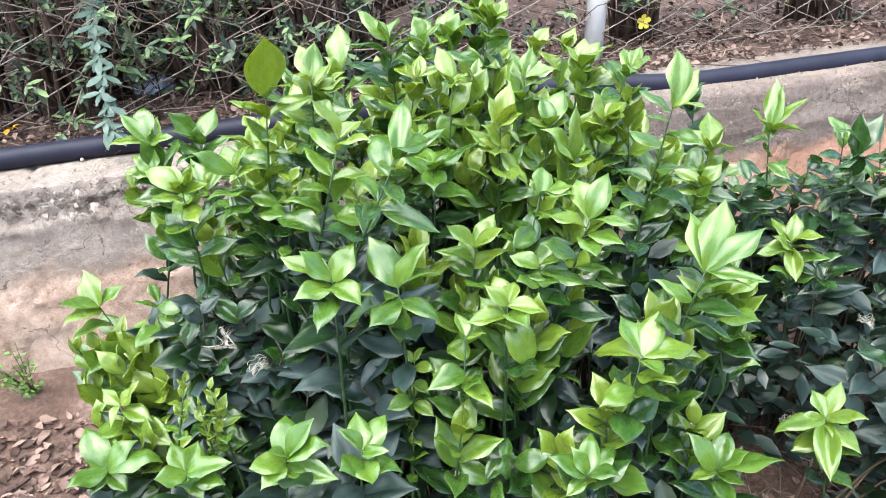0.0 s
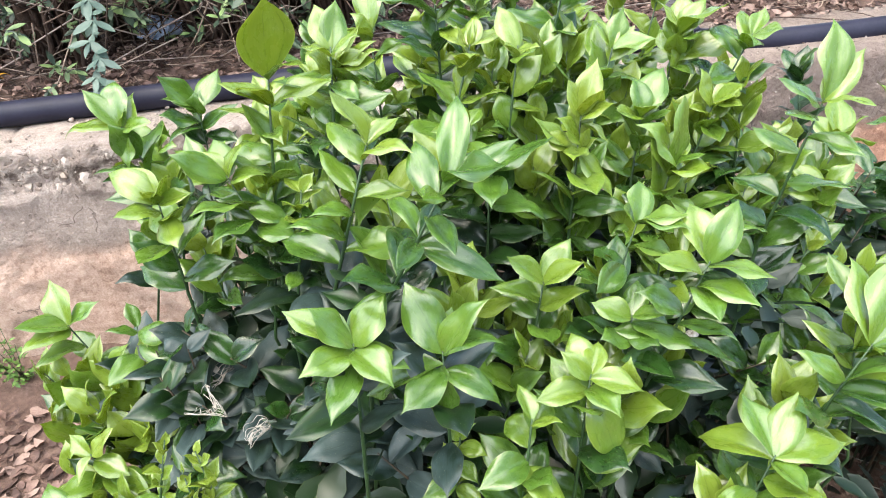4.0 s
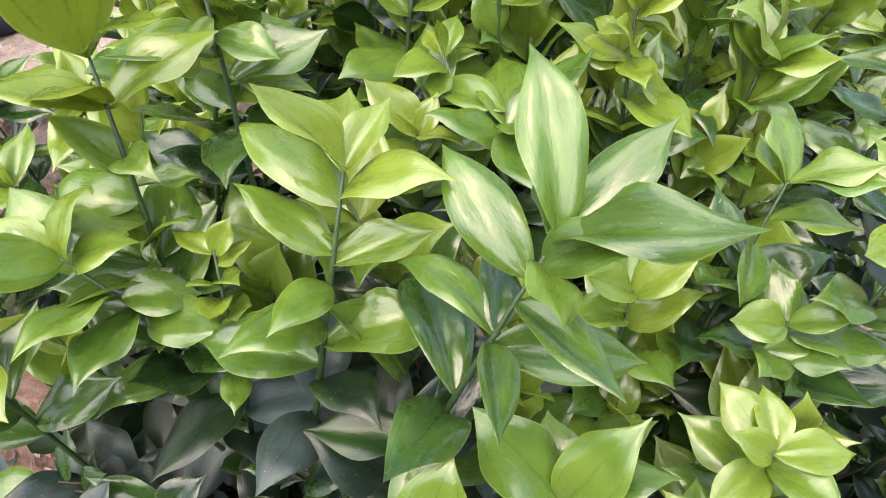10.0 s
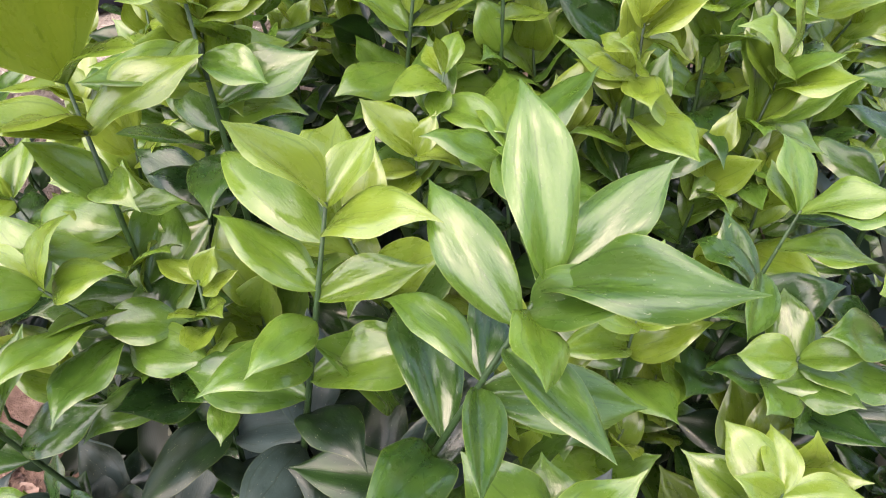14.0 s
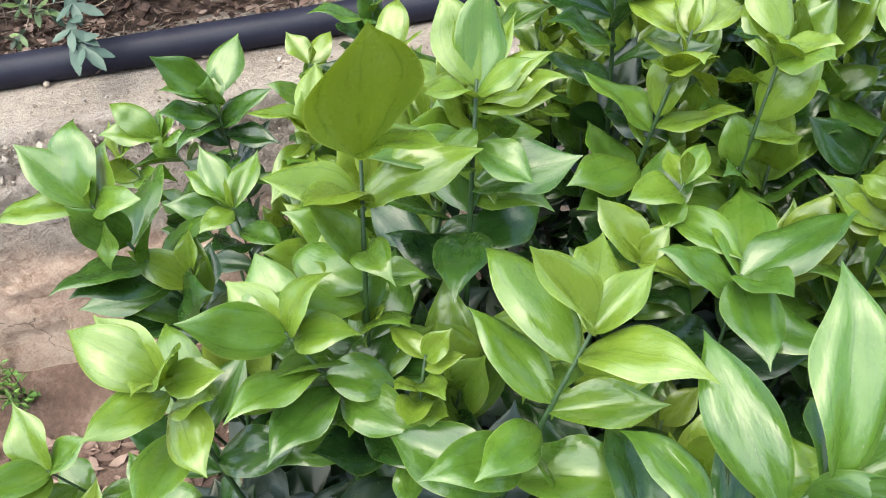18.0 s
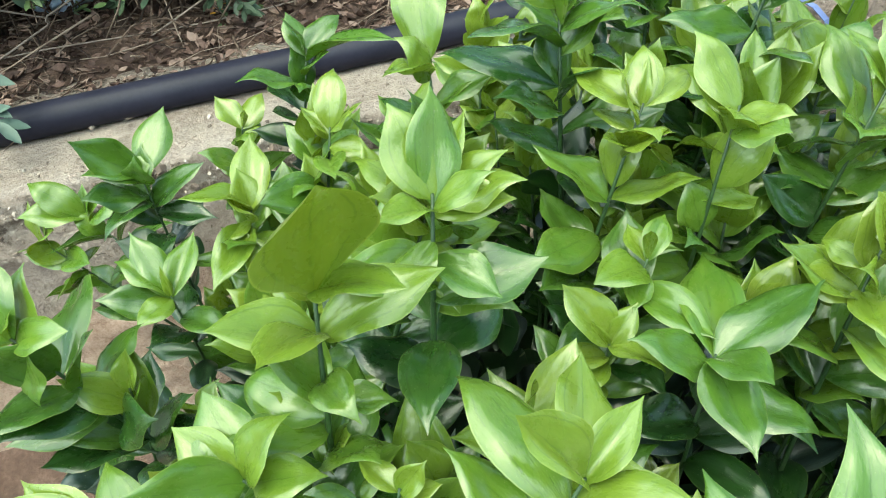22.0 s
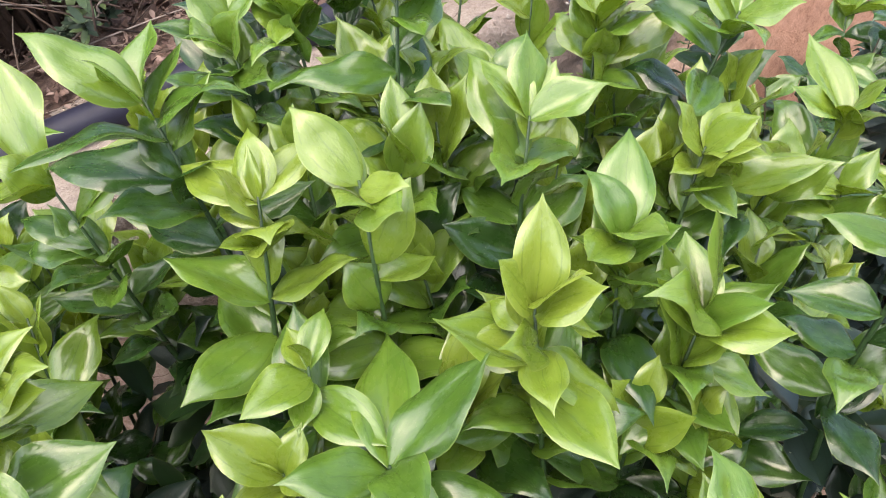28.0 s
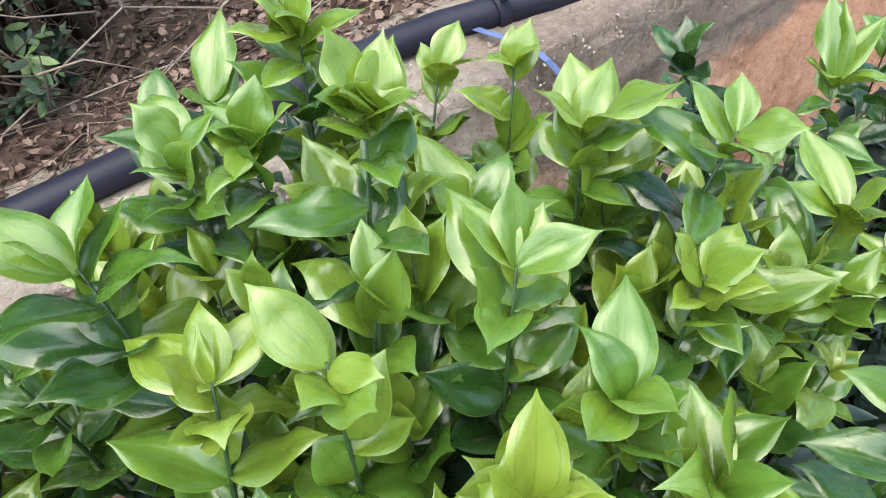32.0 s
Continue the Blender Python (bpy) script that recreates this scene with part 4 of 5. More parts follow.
# old, dark, dusty growth low at the front and in the shade beside the wall, and inner growth with shade put into its
# tones
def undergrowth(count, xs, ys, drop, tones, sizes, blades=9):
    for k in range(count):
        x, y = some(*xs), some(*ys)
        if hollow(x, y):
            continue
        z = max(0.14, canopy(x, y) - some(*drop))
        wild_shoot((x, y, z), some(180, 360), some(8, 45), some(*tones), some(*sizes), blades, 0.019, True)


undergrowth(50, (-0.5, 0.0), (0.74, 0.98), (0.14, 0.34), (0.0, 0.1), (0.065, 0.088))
# growth within the crown: these two dark tone ranges paint shade between the shoots
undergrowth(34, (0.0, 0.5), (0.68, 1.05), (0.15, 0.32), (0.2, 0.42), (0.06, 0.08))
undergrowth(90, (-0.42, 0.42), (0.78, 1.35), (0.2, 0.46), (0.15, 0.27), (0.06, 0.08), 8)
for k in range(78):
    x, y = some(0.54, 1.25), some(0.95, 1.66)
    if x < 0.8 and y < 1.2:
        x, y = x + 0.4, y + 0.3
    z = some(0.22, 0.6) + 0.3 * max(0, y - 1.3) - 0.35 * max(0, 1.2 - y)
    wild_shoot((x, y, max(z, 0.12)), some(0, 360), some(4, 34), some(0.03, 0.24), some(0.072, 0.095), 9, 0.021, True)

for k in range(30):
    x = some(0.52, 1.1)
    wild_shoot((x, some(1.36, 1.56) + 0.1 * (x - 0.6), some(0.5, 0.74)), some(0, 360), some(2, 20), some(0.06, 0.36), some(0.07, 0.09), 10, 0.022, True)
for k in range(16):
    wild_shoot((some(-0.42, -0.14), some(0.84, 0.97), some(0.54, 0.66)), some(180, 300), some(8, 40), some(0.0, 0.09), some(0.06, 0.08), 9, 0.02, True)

# low side shoots that lean out towards the open ground
for spot in ((-0.5, 0.93, 0.57), (-0.47, 0.9, 0.55), (-0.44, 0.92, 0.58), (-0.52, 0.9, 0.5), (-0.455, 0.88, 0.5), (-0.56, 0.94, 0.54), (-0.43, 0.87, 0.53), (-0.6, 0.95, 0.53), (-0.57, 0.9, 0.49), (-0.53, 0.94, 0.55), (-0.5, 0.88, 0.55), (-0.54, 0.86, 0.46), (-0.49, 0.82, 0.47), (-0.45, 0.8, 0.46), (-0.52, 0.79, 0.43)):
    wild_shoot(spot, some(150, 240), some(15, 40), some(0.66, 0.86), some(0.06, 0.078), 9, 0.016)
# fresh sprouts with tiny leaves at the shrubs' front
for spot in ((-0.357, 0.78, 0.6), (-0.325, 0.78, 0.585), (-0.31, 0.775, 0.55), (-0.34, 0.77, 0.565), (-0.047, 0.78, 0.607), (-0.04, 0.775, 0.575)):
    wild_shoot(spot, some(0, 360), some(4, 22), 0.9, some(0.024, 0.032), 13, 0.009)

# bright shoots on the flank towards the darker shrubs
for spot in ((0.385, 1.16, 0.8), (0.44, 1.3, 0.75), (0.5, 1.24, 0.65), (0.53, 1.2, 0.58), (0.46, 0.97, 0.6), (0.5, 1.03, 0.54), (0.5, 1.31, 0.68), (0.41, 1.21, 0.72), (0.36, 1.27, 0.8), (0.55, 1.1, 0.46)):
    wild_shoot(spot, some(-70, 30), some(4, 22), some(0.72, 0.88), some(0.068, 0.08), 9)


# the inside of the thicket: old leaves on every side, too many to pick apart, coloured dark to stand in for shade
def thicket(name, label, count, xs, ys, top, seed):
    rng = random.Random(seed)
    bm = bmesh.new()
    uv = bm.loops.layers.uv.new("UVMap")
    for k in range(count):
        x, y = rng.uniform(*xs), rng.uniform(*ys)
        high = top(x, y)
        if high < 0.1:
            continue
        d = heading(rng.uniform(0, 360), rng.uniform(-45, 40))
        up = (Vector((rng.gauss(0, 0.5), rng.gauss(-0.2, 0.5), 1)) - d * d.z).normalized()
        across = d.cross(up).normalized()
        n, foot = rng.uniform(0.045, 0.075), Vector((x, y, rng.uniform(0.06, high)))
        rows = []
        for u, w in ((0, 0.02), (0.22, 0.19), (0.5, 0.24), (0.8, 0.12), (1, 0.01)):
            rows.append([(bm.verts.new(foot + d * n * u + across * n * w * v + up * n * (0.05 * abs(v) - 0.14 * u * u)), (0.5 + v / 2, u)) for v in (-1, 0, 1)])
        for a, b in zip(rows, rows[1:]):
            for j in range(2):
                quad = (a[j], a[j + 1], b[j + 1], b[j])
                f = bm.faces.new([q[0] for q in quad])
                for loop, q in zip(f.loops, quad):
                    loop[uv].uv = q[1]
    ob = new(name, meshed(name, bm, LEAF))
    # near-black tone paints the shade of the interior
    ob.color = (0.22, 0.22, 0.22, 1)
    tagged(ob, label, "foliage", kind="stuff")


thicket("inner_foliage", "old leaves deep inside the shrubs, shade put into their dark colour", 2600, (-0.45, 0.5), (0.74, 1.4), lambda x, y: canopy(x, y) - 0.24 if inside(x, y) or (0 < x and y < 1.2) else 0.0, 3)
thicket("inner_foliage", "dusty leaves low in the shaded shrubs, shade put into their dark colour", 1300, (0.45, 1.3), (0.9, 1.66), lambda x, y: 0.0 if x < 0.8 and y < 1.16 else 0.42 - 0.3 * max(0, 1.2 - y), 4)


# ---- behind the wall: wire fence, hedge, leaf litter ----
def scatter(bm, at, size, turn, tip, rng, kind="oval"):
    """A small curled leaf of six faces, laid at a spot."""
    m = Matrix.Translation(at) @ Euler((rng.uniform(-tip, tip), rng.uniform(-tip, tip), turn)).to_matrix().to_4x4()
    w, curl = size * rng.uniform(0.2, 0.32), rng.uniform(-0.3, 0.3) * size
    rows = []
    for u, k in ((0, 0.12), (0.3, 0.9), (0.65, 0.85), (1.0, 0.06)):
        rows.append([bm.verts.new(m @ Vector((s * w * k, (u - 0.5) * size, curl * (4 * (u - 0.5) ** 2 - 0.5) + abs(s) * size * 0.06))) for s in (-1, 0, 1)])
    for a, b in zip(rows, rows[1:]):
        for j in range(2):
            bm.faces.new((a[j], a[j + 1], b[j + 1], b[j]))


chance = random.Random(21)
bm = bmesh.new()
for k in range(13000):
    x, y = chance.gauss(0, 1.4), 0.27 + abs(chance.gauss(0, 0.5))
    scatter(bm, Vector((x, y, bank_height(x, y) + chance.uniform(0.002, 0.016))), chance.uniform(0.012, 0.034) if k % 3 else chance.uniform(0.005, 0.014), chance.uniform(0, 6.3), 0.75, chance)
litter = new("leaf_litter", meshed("leaf_litter", bm, LITTER))
litter.matrix_world = SIDE
tagged(litter, "dry brown fallen leaves under the hedge", "leaf litter", kind="stuff")
bm = bmesh.new()
for k in range(6800):
    x, y = chance.gauss(-0.1, 1.0) if k % 3 else chance.gauss(-0.85, 0.3), chance.gauss(1.1, 0.5)
    if y > 1.55 + 0.216 * x:
        continue
    scatter(bm, Vector((x, y, ground_height(x, y) + chance.uniform(0.003, 0.012))), chance.uniform(0.012, 0.042), chance.uniform(0, 6.3), 0.45, chance)
fallen = new("leaf_litter", meshed("leaf_litter", bm, LITTER))
tagged(fallen, "pinkish brown dry leaves scattered on bare soil", "leaf litter", kind="stuff")

bm = bmesh.new()
for k in range(760):
    x, y = chance.uniform(-2.2, 2.2), 0.28 + abs(chance.gauss(0, 0.3))
    z = bank_height(x, y) + 0.006
    a, n = chance.uniform(0, 6.3), chance.uniform(0.03, 0.14) if k % 4 else chance.uniform(0.15, 0.4)
    d = Vector((math.cos(a), math.sin(a) * 0.6, chance.uniform(-0.02, 0.25))) * n
    p = Vector((x, max(y, 0.3), z))
    thick = chance.uniform(0.0006, 0.0017)
    tube(bm, [p, p + d * 0.35 + Vector((0, 0, chance.uniform(-0.004, 0.012))), p + d * 0.7 + Vector((chance.uniform(-0.02, 0.02), 0, chance.uniform(-0.006, 0.02))), p + d], [thick, thick, thick * 0.85, thick * 0.5], 4)
twigs = new("fallen_twigs", meshed("fallen_twigs", bm, TWIG))
twigs.matrix_world = SIDE
tagged(twigs, "thin dry twigs and stalks lying behind the pipe", "twigs", kind="stuff")
bm = bmesh.new()
for k in range(170):
    x, y = chance.uniform(0.35, 1.3), chance.uniform(0.75, 1.35)
    p = Vector((x, y, ground_height(x, y) + chance.uniform(0.0, 0.05)))
    a, n = chance.uniform(0, 6.3), chance.uniform(0.06, 0.22)
    d = Vector((math.cos(a), math.sin(a), chance.uniform(-0.05, 0.3))) * n
    tube(bm, [p, p + d * 0.5 + Vector((0, 0, 0.008)), p + d], [0.0014, 0.0013, 0.0008], 4)
straw = new("dry_stalks", meshed("dry_stalks", bm, FIBRE))
tagged(straw, "grey dead stalks tangled beneath the shrubs", "dry stalks", kind="stuff")

# wire netting
fence = new("wire_fence")
fence.matrix_world = SIDE @ Matrix.Translation((0, 0.43, 0))
tagged(fence, "rusty diamond wire netting fence above the pipe", "fence")
def netting(first, last, wide, tall, rows):
    """One panel of diamond netting between two posts: zigzag wires hooked into each other."""
    strand, pts = bmesh.new(), []
    for k in range(rows):
        side = 1 if k % 2 else -1
        pts += [Vector((side * (wide / 2 - 0.003), 0.0, (k - 0.1) * tall / 2)), Vector((side * (wide / 2 + 0.0015), 0.003 * side, k * tall / 2)), Vector((side * (wide / 2 - 0.003), 0.0, (k + 0.1) * tall / 2))]
    tube(strand, pts, [0.0011 + 0.005 * wide] * len(pts), 5)
    mesh = meshed("wire", strand, WIRE)
    for k in range(int((last - first) / wide)):
        w = new("wire", mesh)
        w.parent = fence
        w.matrix_basis = pose(first + (k + 0.5) * wide, 0, 0.012 + (k % 2) * tall / 2, chance.uniform(-2, 2), chance.uniform(-1.5, 1.5), 0)


netting(-2.4, 0.56, 0.148, 0.145, 11)
netting(0.6, 2.4, 0.085, 0.085, 17)
for z in (0.03, 0.33, 0.6):
    bm = bmesh.new()
    line = [Vector((-1.7 + 0.1 * i, 0.004, z + 0.006 * math.sin(i * 0.9 + z * 9))) for i in range(35)]
    tube(bm, line, [0.0016] * len(line), 5)
    part("tension_wire", bm, WIRE, fence)

post = new("fence_post")
post.matrix_world = SIDE @ pose(0.575, 0.455, -0.05, 0, 4, 0)
tagged(post, "grey painted steel fence post behind the pipe", "post")
bm = bmesh.new()
tube(bm, [Vector((0, 0, z)) for z in (0, 0.3, 0.6, 0.9, 1.1)], [0.031] * 5, 16)
part("tube", bm, POST, post)
bm = bmesh.new()
tube(bm, [Vector((0, 0, 1.1)), Vector((0, 0, 1.106)), Vector((0, 0, 1.112))], [0.034, 0.033, 0.02], 16)
part("cap", bm, POST, post)


def sprig(target, at, way, size, rng, whorls=3):
    """A twig end with leaves in threes, into one mesh or a list of meshes."""
    single = isinstance(target, list)
    bm = None if single else target
    d = way.normalized()
    for k in range(whorls):
        base = at + d * size * 0.5 * k
        for j in (-1, 0, 1):
            side = (d.orthogonal() * math.cos(k * 2.1) + d.cross(d.orthogonal()) * math.sin(k * 2.1)) * j
            along = (d * 0.7 + side * 0.9 + Vector((0, 0, -0.15))).normalized()
            up = (Vector((rng.uniform(-0.4, 0.4), -0.5, 0.9)) - along * Vector((0, -0.5, 0.9)).dot(along)).normalized()
            across = along.cross(up).normalized()
            n = size * rng.uniform(0.8, 1.2)
            rows = []
            if single:
                bm = bmesh.new()
                target.append(bm)
            for u, w in ((0, 0.03), (0.3, 0.17), (0.62, 0.19), (0.86, 0.1), (1, 0.01)):
                rows.append([bm.verts.new(base + along * n * u + across * s * n * w + up * (abs(s) * n * 0.04 - n * 0.1 * u * u)) for s in (-1, 0, 1)])
            for a, b in zip(rows, rows[1:]):
                for i in range(2):
                    bm.faces.new((a[i], a[i + 1], b[i + 1], b[i]))


SMALL_LEAF = plain("small_hedge_leaf", [(0.28, (0.014, 0.024, 0.018)), (0.5, (0.048, 0.078, 0.046)), (0.78, (0.15, 0.215, 0.08))], 3, 0.5, 0.2, 0.001, 60, island=0.55)


PALE_LEAF = plain("pale_bluish_leaf", [(0.3, (0.041, 0.072, 0.061)), (0.7, (0.088, 0.129, 0.105))], 12, 0.5, 0.2, 0.001, 60, island=0.3)


def hedge_bush(x, y, spread, stems, leaves, seed, brush=5, high=1.9):
    """A twiggy bush: a sheaf of bare stems from one foot, crossing side twigs, small leaves in threes."""
    rng = random.Random(seed)
    bush = new("hedge_bush")
    bush.matrix_world = SIDE @ Matrix.Translation((x, y, bank_height(x, y) - 0.02))
    tagged(bush, "twiggy hedge bush with bare brown stems and small leaves", "bush", "hedge behind the fence")
    ends = []
    for k in range(stems):
        a, out = rng.uniform(0, 6.3), spread * rng.uniform(0.25, 1.0)
        foot = Vector((rng.gauss(0, 0.05), rng.gauss(0, 0.05), 0))
        tip = foot + Vector((math.cos(a) * out, math.sin(a) * out * 0.7, high * rng.uniform(0.6, 1)))
        path = [foot.lerp(tip, f) + Vector((rng.gauss(0, 0.016), rng.gauss(0, 0.016), 0.1 * f * (1 - f))) * (0 if f == 0 else 1) for f in (0, 0.15, 0.3, 0.5, 0.75, 1)]
        r = rng.uniform(0.0022, 0.008) if k % 8 else rng.uniform(0.014, 0.022)
        bm = bmesh.new()
        tube(bm, path, [r, r * 0.95, r * 0.85, r * 0.7, r * 0.5, r * 0.25], 7)
        part("stem", bm, BARK, bush)
        ends += path[1:]
    bm, green = bmesh.new(), bmesh.new()
    for k in range(stems * brush):
        p = rng.choice(ends) + Vector((rng.gauss(0, 0.04), rng.gauss(0, 0.04), rng.gauss(0, 0.05)))
        p.z = max(0.03, p.z)
        d = Vector((rng.gauss(0, 1), rng.gauss(0, 1), rng.gauss(0.1, 0.7))).normalized() * rng.uniform(0.08, 0.45)
        tube(bm, [p, p + d * 0.5 + Vector((0, 0, rng.uniform(-0.02, 0.02))), p + d], [0.0022, 0.0017, 0.0009], 4)
        ends.append(p + d)
    # low growth round the foot
    for k in range(stems * 2):
        p = Vector((rng.gauss(0, spread * 0.6), rng.gauss(-0.1, 0.11), rng.uniform(0.02, 0.34)))
        d = Vector((rng.gauss(0, 1), rng.gauss(0, 1), rng.gauss(0.4, 0.6))).normalized() * rng.uniform(0.06, 0.25)
        tube(bm, [p, p + d * 0.5 + Vector((0, 0, rng.uniform(-0.02, 0.02))), p + d], [0.002, 0.0016, 0.0009], 4)
        if rng.random() < leaves / 1100:
            sprig(green, p + d, d, rng.uniform(0.02, 0.038), rng)
            sprig(green, p + d * 0.6, d + Vector((0, -0.1, 0.1)), rng.uniform(0.02, 0.034), rng)
    for k in range(leaves):
        p = rng.choice(ends) + Vector((rng.gauss(0, 0.05), rng.gauss(0, 0.05) - 0.03, rng.gauss(0, 0.07)))
        if p.z < 0.06 and rng.random() < 0.8:
            continue
        sprig(green, p, Vector((rng.gauss(0, 1), rng.gauss(-0.5, 0.7), rng.gauss(0.1, 0.6))), rng.uniform(0.02, 0.042), rng)
    twig = part("brushwood", bm, TWIG, bush)
    tagged(twig, kind="stuff")
    tagged(part("foliage", green, SMALL_LEAF, bush, "small dark green leaves in threes"), kind="stuff")


hedge_bush(-1.75, 0.75, 0.4, 33, 312, 1)
hedge_bush(-1.28, 0.68, 0.42, 42, 338, 2)
hedge_bush(-0.85, 0.72, 0.42, 45, 364, 3)
hedge_bush(-0.45, 0.7, 0.4, 37, 338, 4)
hedge_bush(-0.12, 0.85, 0.36, 24, 156, 5)
hedge_bush(0.3, 0.95, 0.35, 16, 153, 6, 2)
hedge_bush(0.8, 0.66, 0.48, 36, 153, 7, 2)
hedge_bush(1.5, 0.62, 0.46, 38, 187, 8, 2)
hedge_bush(2.1, 0.9, 0.35, 16, 204, 9, 2)
hedge_bush(-0.3, 0.6, 0.3, 39, 120, 21)
hedge_bush(-0.62, 0.57, 0.26, 30, 130, 22)
hedge_bush(-1.02, 0.6, 0.3, 39, 150, 31, 6)
hedge_bush(-0.78, 0.9, 0.35, 39, 210, 32, 5)
hedge_bush(-1.6, 1.4, 0.5, 33, 390, 10)
hedge_bush(-0.7, 1.5, 0.5, 33, 390, 11)
hedge_bush(0.1, 1.7, 0.45, 24, 260, 12, 2)
hedge_bush(1.2, 1.6, 0.45, 16, 272, 13, 2)


def hanging_sprig(start, bends, size, seed, label, blade=None):
    """A leafy trailing twig; start and bends in the wall's frame."""
    rng = random.Random(seed)
    thing = new("trailing_twig")
    thing.matrix_world = SIDE @ Matrix.Translation(start)
    tagged(thing, label, "twig")
    pts = [Vector((0, 0, 0))]
    for b in bends:
        pts.append(pts[-1] + Vector(b))
    bm = bmesh.new()
    tube(bm, pts, [0.002 - 0.0012 * i / len(pts) for i in range(len(pts))], 5)
    part("stem", bm, STEM_OLD, thing)
    for p, q in zip(pts, pts[1:]):
        for f in (0.3, 0.8):
            blades = []
            sprig(blades, p.lerp(q, f), (q - p) + Vector((rng.gauss(0, 0.02), -0.02, 0.01)), size * rng.uniform(0.9, 1.2), rng, 2)
            for bm in blades:
                part("leaf", bm, blade or SMALL_LEAF, thing)


hanging_sprig((-0.84, 0.46, 0.36), [(0.01, -0.09, -0.04), (0.01, -0.09, -0.06), (0.01, -0.08, -0.07), (0.005, -0.07, -0.06), (-0.005, -0.045, -0.05)], 0.044, 4, "trailing hedge twig with bluish leaves over the pipe", PALE_LEAF)
hanging_sprig((-0.17, 0.52, 0.02), [(0.0, -0.02, 0.04), (0.01, -0.02, 0.04), (0.015, -0.01, 0.03)], 0.034, 8, "young leafy twig rising through the wire netting")
hanging_sprig((-0.3, 0.5, 0.01), [(0.02, -0.02, 0.03), (0.03, -0.02, 0.02), (0.02, -0.02, 0.015)], 0.03, 9, "low leafy twig beside the wire netting")
hanging_sprig((-0.5, 0.47, 0.05), [(0.02, -0.03, 0.02), (0.03, -0.03, 0.0), (0.02, -0.03, -0.02)], 0.028, 10, "leafy hedge twig leaning through the wire netting")

# ---- small things ----
bag = new("plastic_bag")
bag.matrix_world = SIDE @ Matrix.Translation((-0.79, 0.66, bank_height(-0.79, 0.66)))
tagged(bag, "crumpled pale blue plastic bag under the hedge", "bag")
bm = bmesh.new()
bmesh.ops.create_icosphere(bm, subdivisions=4, radius=1.0)
for v in bm.verts:
    n = v.co.normalized()
    k = 1 + 0.45 * noise.noise(n * 2.3) + 0.22 * noise.noise(n * 6 + Vector((4, 0, 0)))
    v.co = Vector((n.x * 0.055 * k, n.y * 0.04 * k, max(0.0, 0.028 + n.z * 0.034 * k)))
part("film", bm, BAG, bag)

def yellow_flower(at, turn):
    flower = new("yellow_flower")
    flower.matrix_world = SIDE @ pose(*at, 0, 0, turn)
    tagged(flower, "small yellow jasmine flower on a hedge twig", "flower", "jasmine flowers")
    bm = bmesh.new()
    tube(bm, [Vector((0.03, 0.16, 0.02)), Vector((0.01, 0.08, 0.008)), Vector((0, 0.004, 0))], [0.0018, 0.0014, 0.001], 5)
    part("stalk", bm, STEM_OLD, flower)
    for k in range(5):
        bm = bmesh.new()
        rows = [[bm.verts.new(Matrix.Rotation(radians(72 * k), 4, "Y") @ Vector((s * w, -0.006 - 0.006 * u, u * 0.024))) for s in (-1, 0, 1)] for u, w in ((0.08, 0.002), (0.45, 0.008), (0.8, 0.009), (1, 0.004))]
        for a, b in zip(rows, rows[1:]):
            for j in range(2):
                bm.faces.new((a[j], a[j + 1], b[j + 1], b[j]))
        part("petal", bm, YELLOW, flower)


yellow_flower((0.77, 0.5, 0.104), 0)
yellow_flower((-0.446, 0.56, 0.168), 25)
def orange_leaf(x, y, size):
    stray = new("fallen_leaf")
    stray.matrix_world = SIDE @ Matrix.Translation((x, y, bank_height(x, y) + 0.016))
    tagged(stray, "bright orange yellow fallen leaf behind the pipe", "leaf", "orange fallen leaves")
    bm = bmesh.new()
    for k in range(3):
        scatter(bm, Vector((0.012 * k - 0.012, 0.006 * k, 0.004 * k)), size, 1.2 * k, 0.5, chance)
    part("blade", bm, ORANGE, stray)


orange_leaf(-1.13, 0.4, 0.034)
orange_leaf(-0.44, 0.52, 0.026)
orange_leaf(-0.485, 0.47, 0.022)

strap = new("blue_strap")
strap.matrix_world = SIDE
tagged(strap, "flat blue plastic strap hanging over the wall edge", "strap")
bm = bmesh.new()
run = [(0.44, 0.165, 0.012), (0.448, 0.1, 0.014), (0.456, 0.045, 0.016), (0.466, 0.0, 0.01), (0.478, -0.02, -0.008), (0.5, -0.03, -0.045), (0.528, -0.03, -0.085), (0.55, -0.028, -0.13)]
rows = []
for p in run:
    rows.append([bm.verts.new(Vector(p) + Vector((s * 0.006, s * 0.002, h))) for s, h in ((-1, 0), (1, 0), (1, 0.0014), (-1, 0.0014))])
for a, b in zip(rows, rows[1:]):
    for j in range(4):
        bm.faces.new((a[j], a[(j + 1) % 4], b[(j + 1) % 4], b[j]))
part("band", bm, STRAP, strap, smooth=False)

clamp = new("pipe_clamp")
clamp.matrix_world = SIDE @ Matrix.Translation(pipe_line(0.5))
tagged(clamp, "black plastic clamp ring round the pipe", "clamp")
bm = bmesh.new()
ring = [[bm.verts.new((x, r * math.cos(a), r * math.sin(a))) for a in (2 * math.pi * k / 28 for k in range(28))] for x, r in ((-0.012, PIPE_R + 0.001), (-0.011, PIPE_R + 0.005), (0.011, PIPE_R + 0.005), (0.012, PIPE_R + 0.001))]
for a, b in zip(ring, ring[1:]):
    for k in range(28):
        bm.faces.new((a[k], a[(k + 1) % 28], b[(k + 1) % 28], b[k]))
part("band", bm, PIPE, clamp)
bm = bmesh.new()
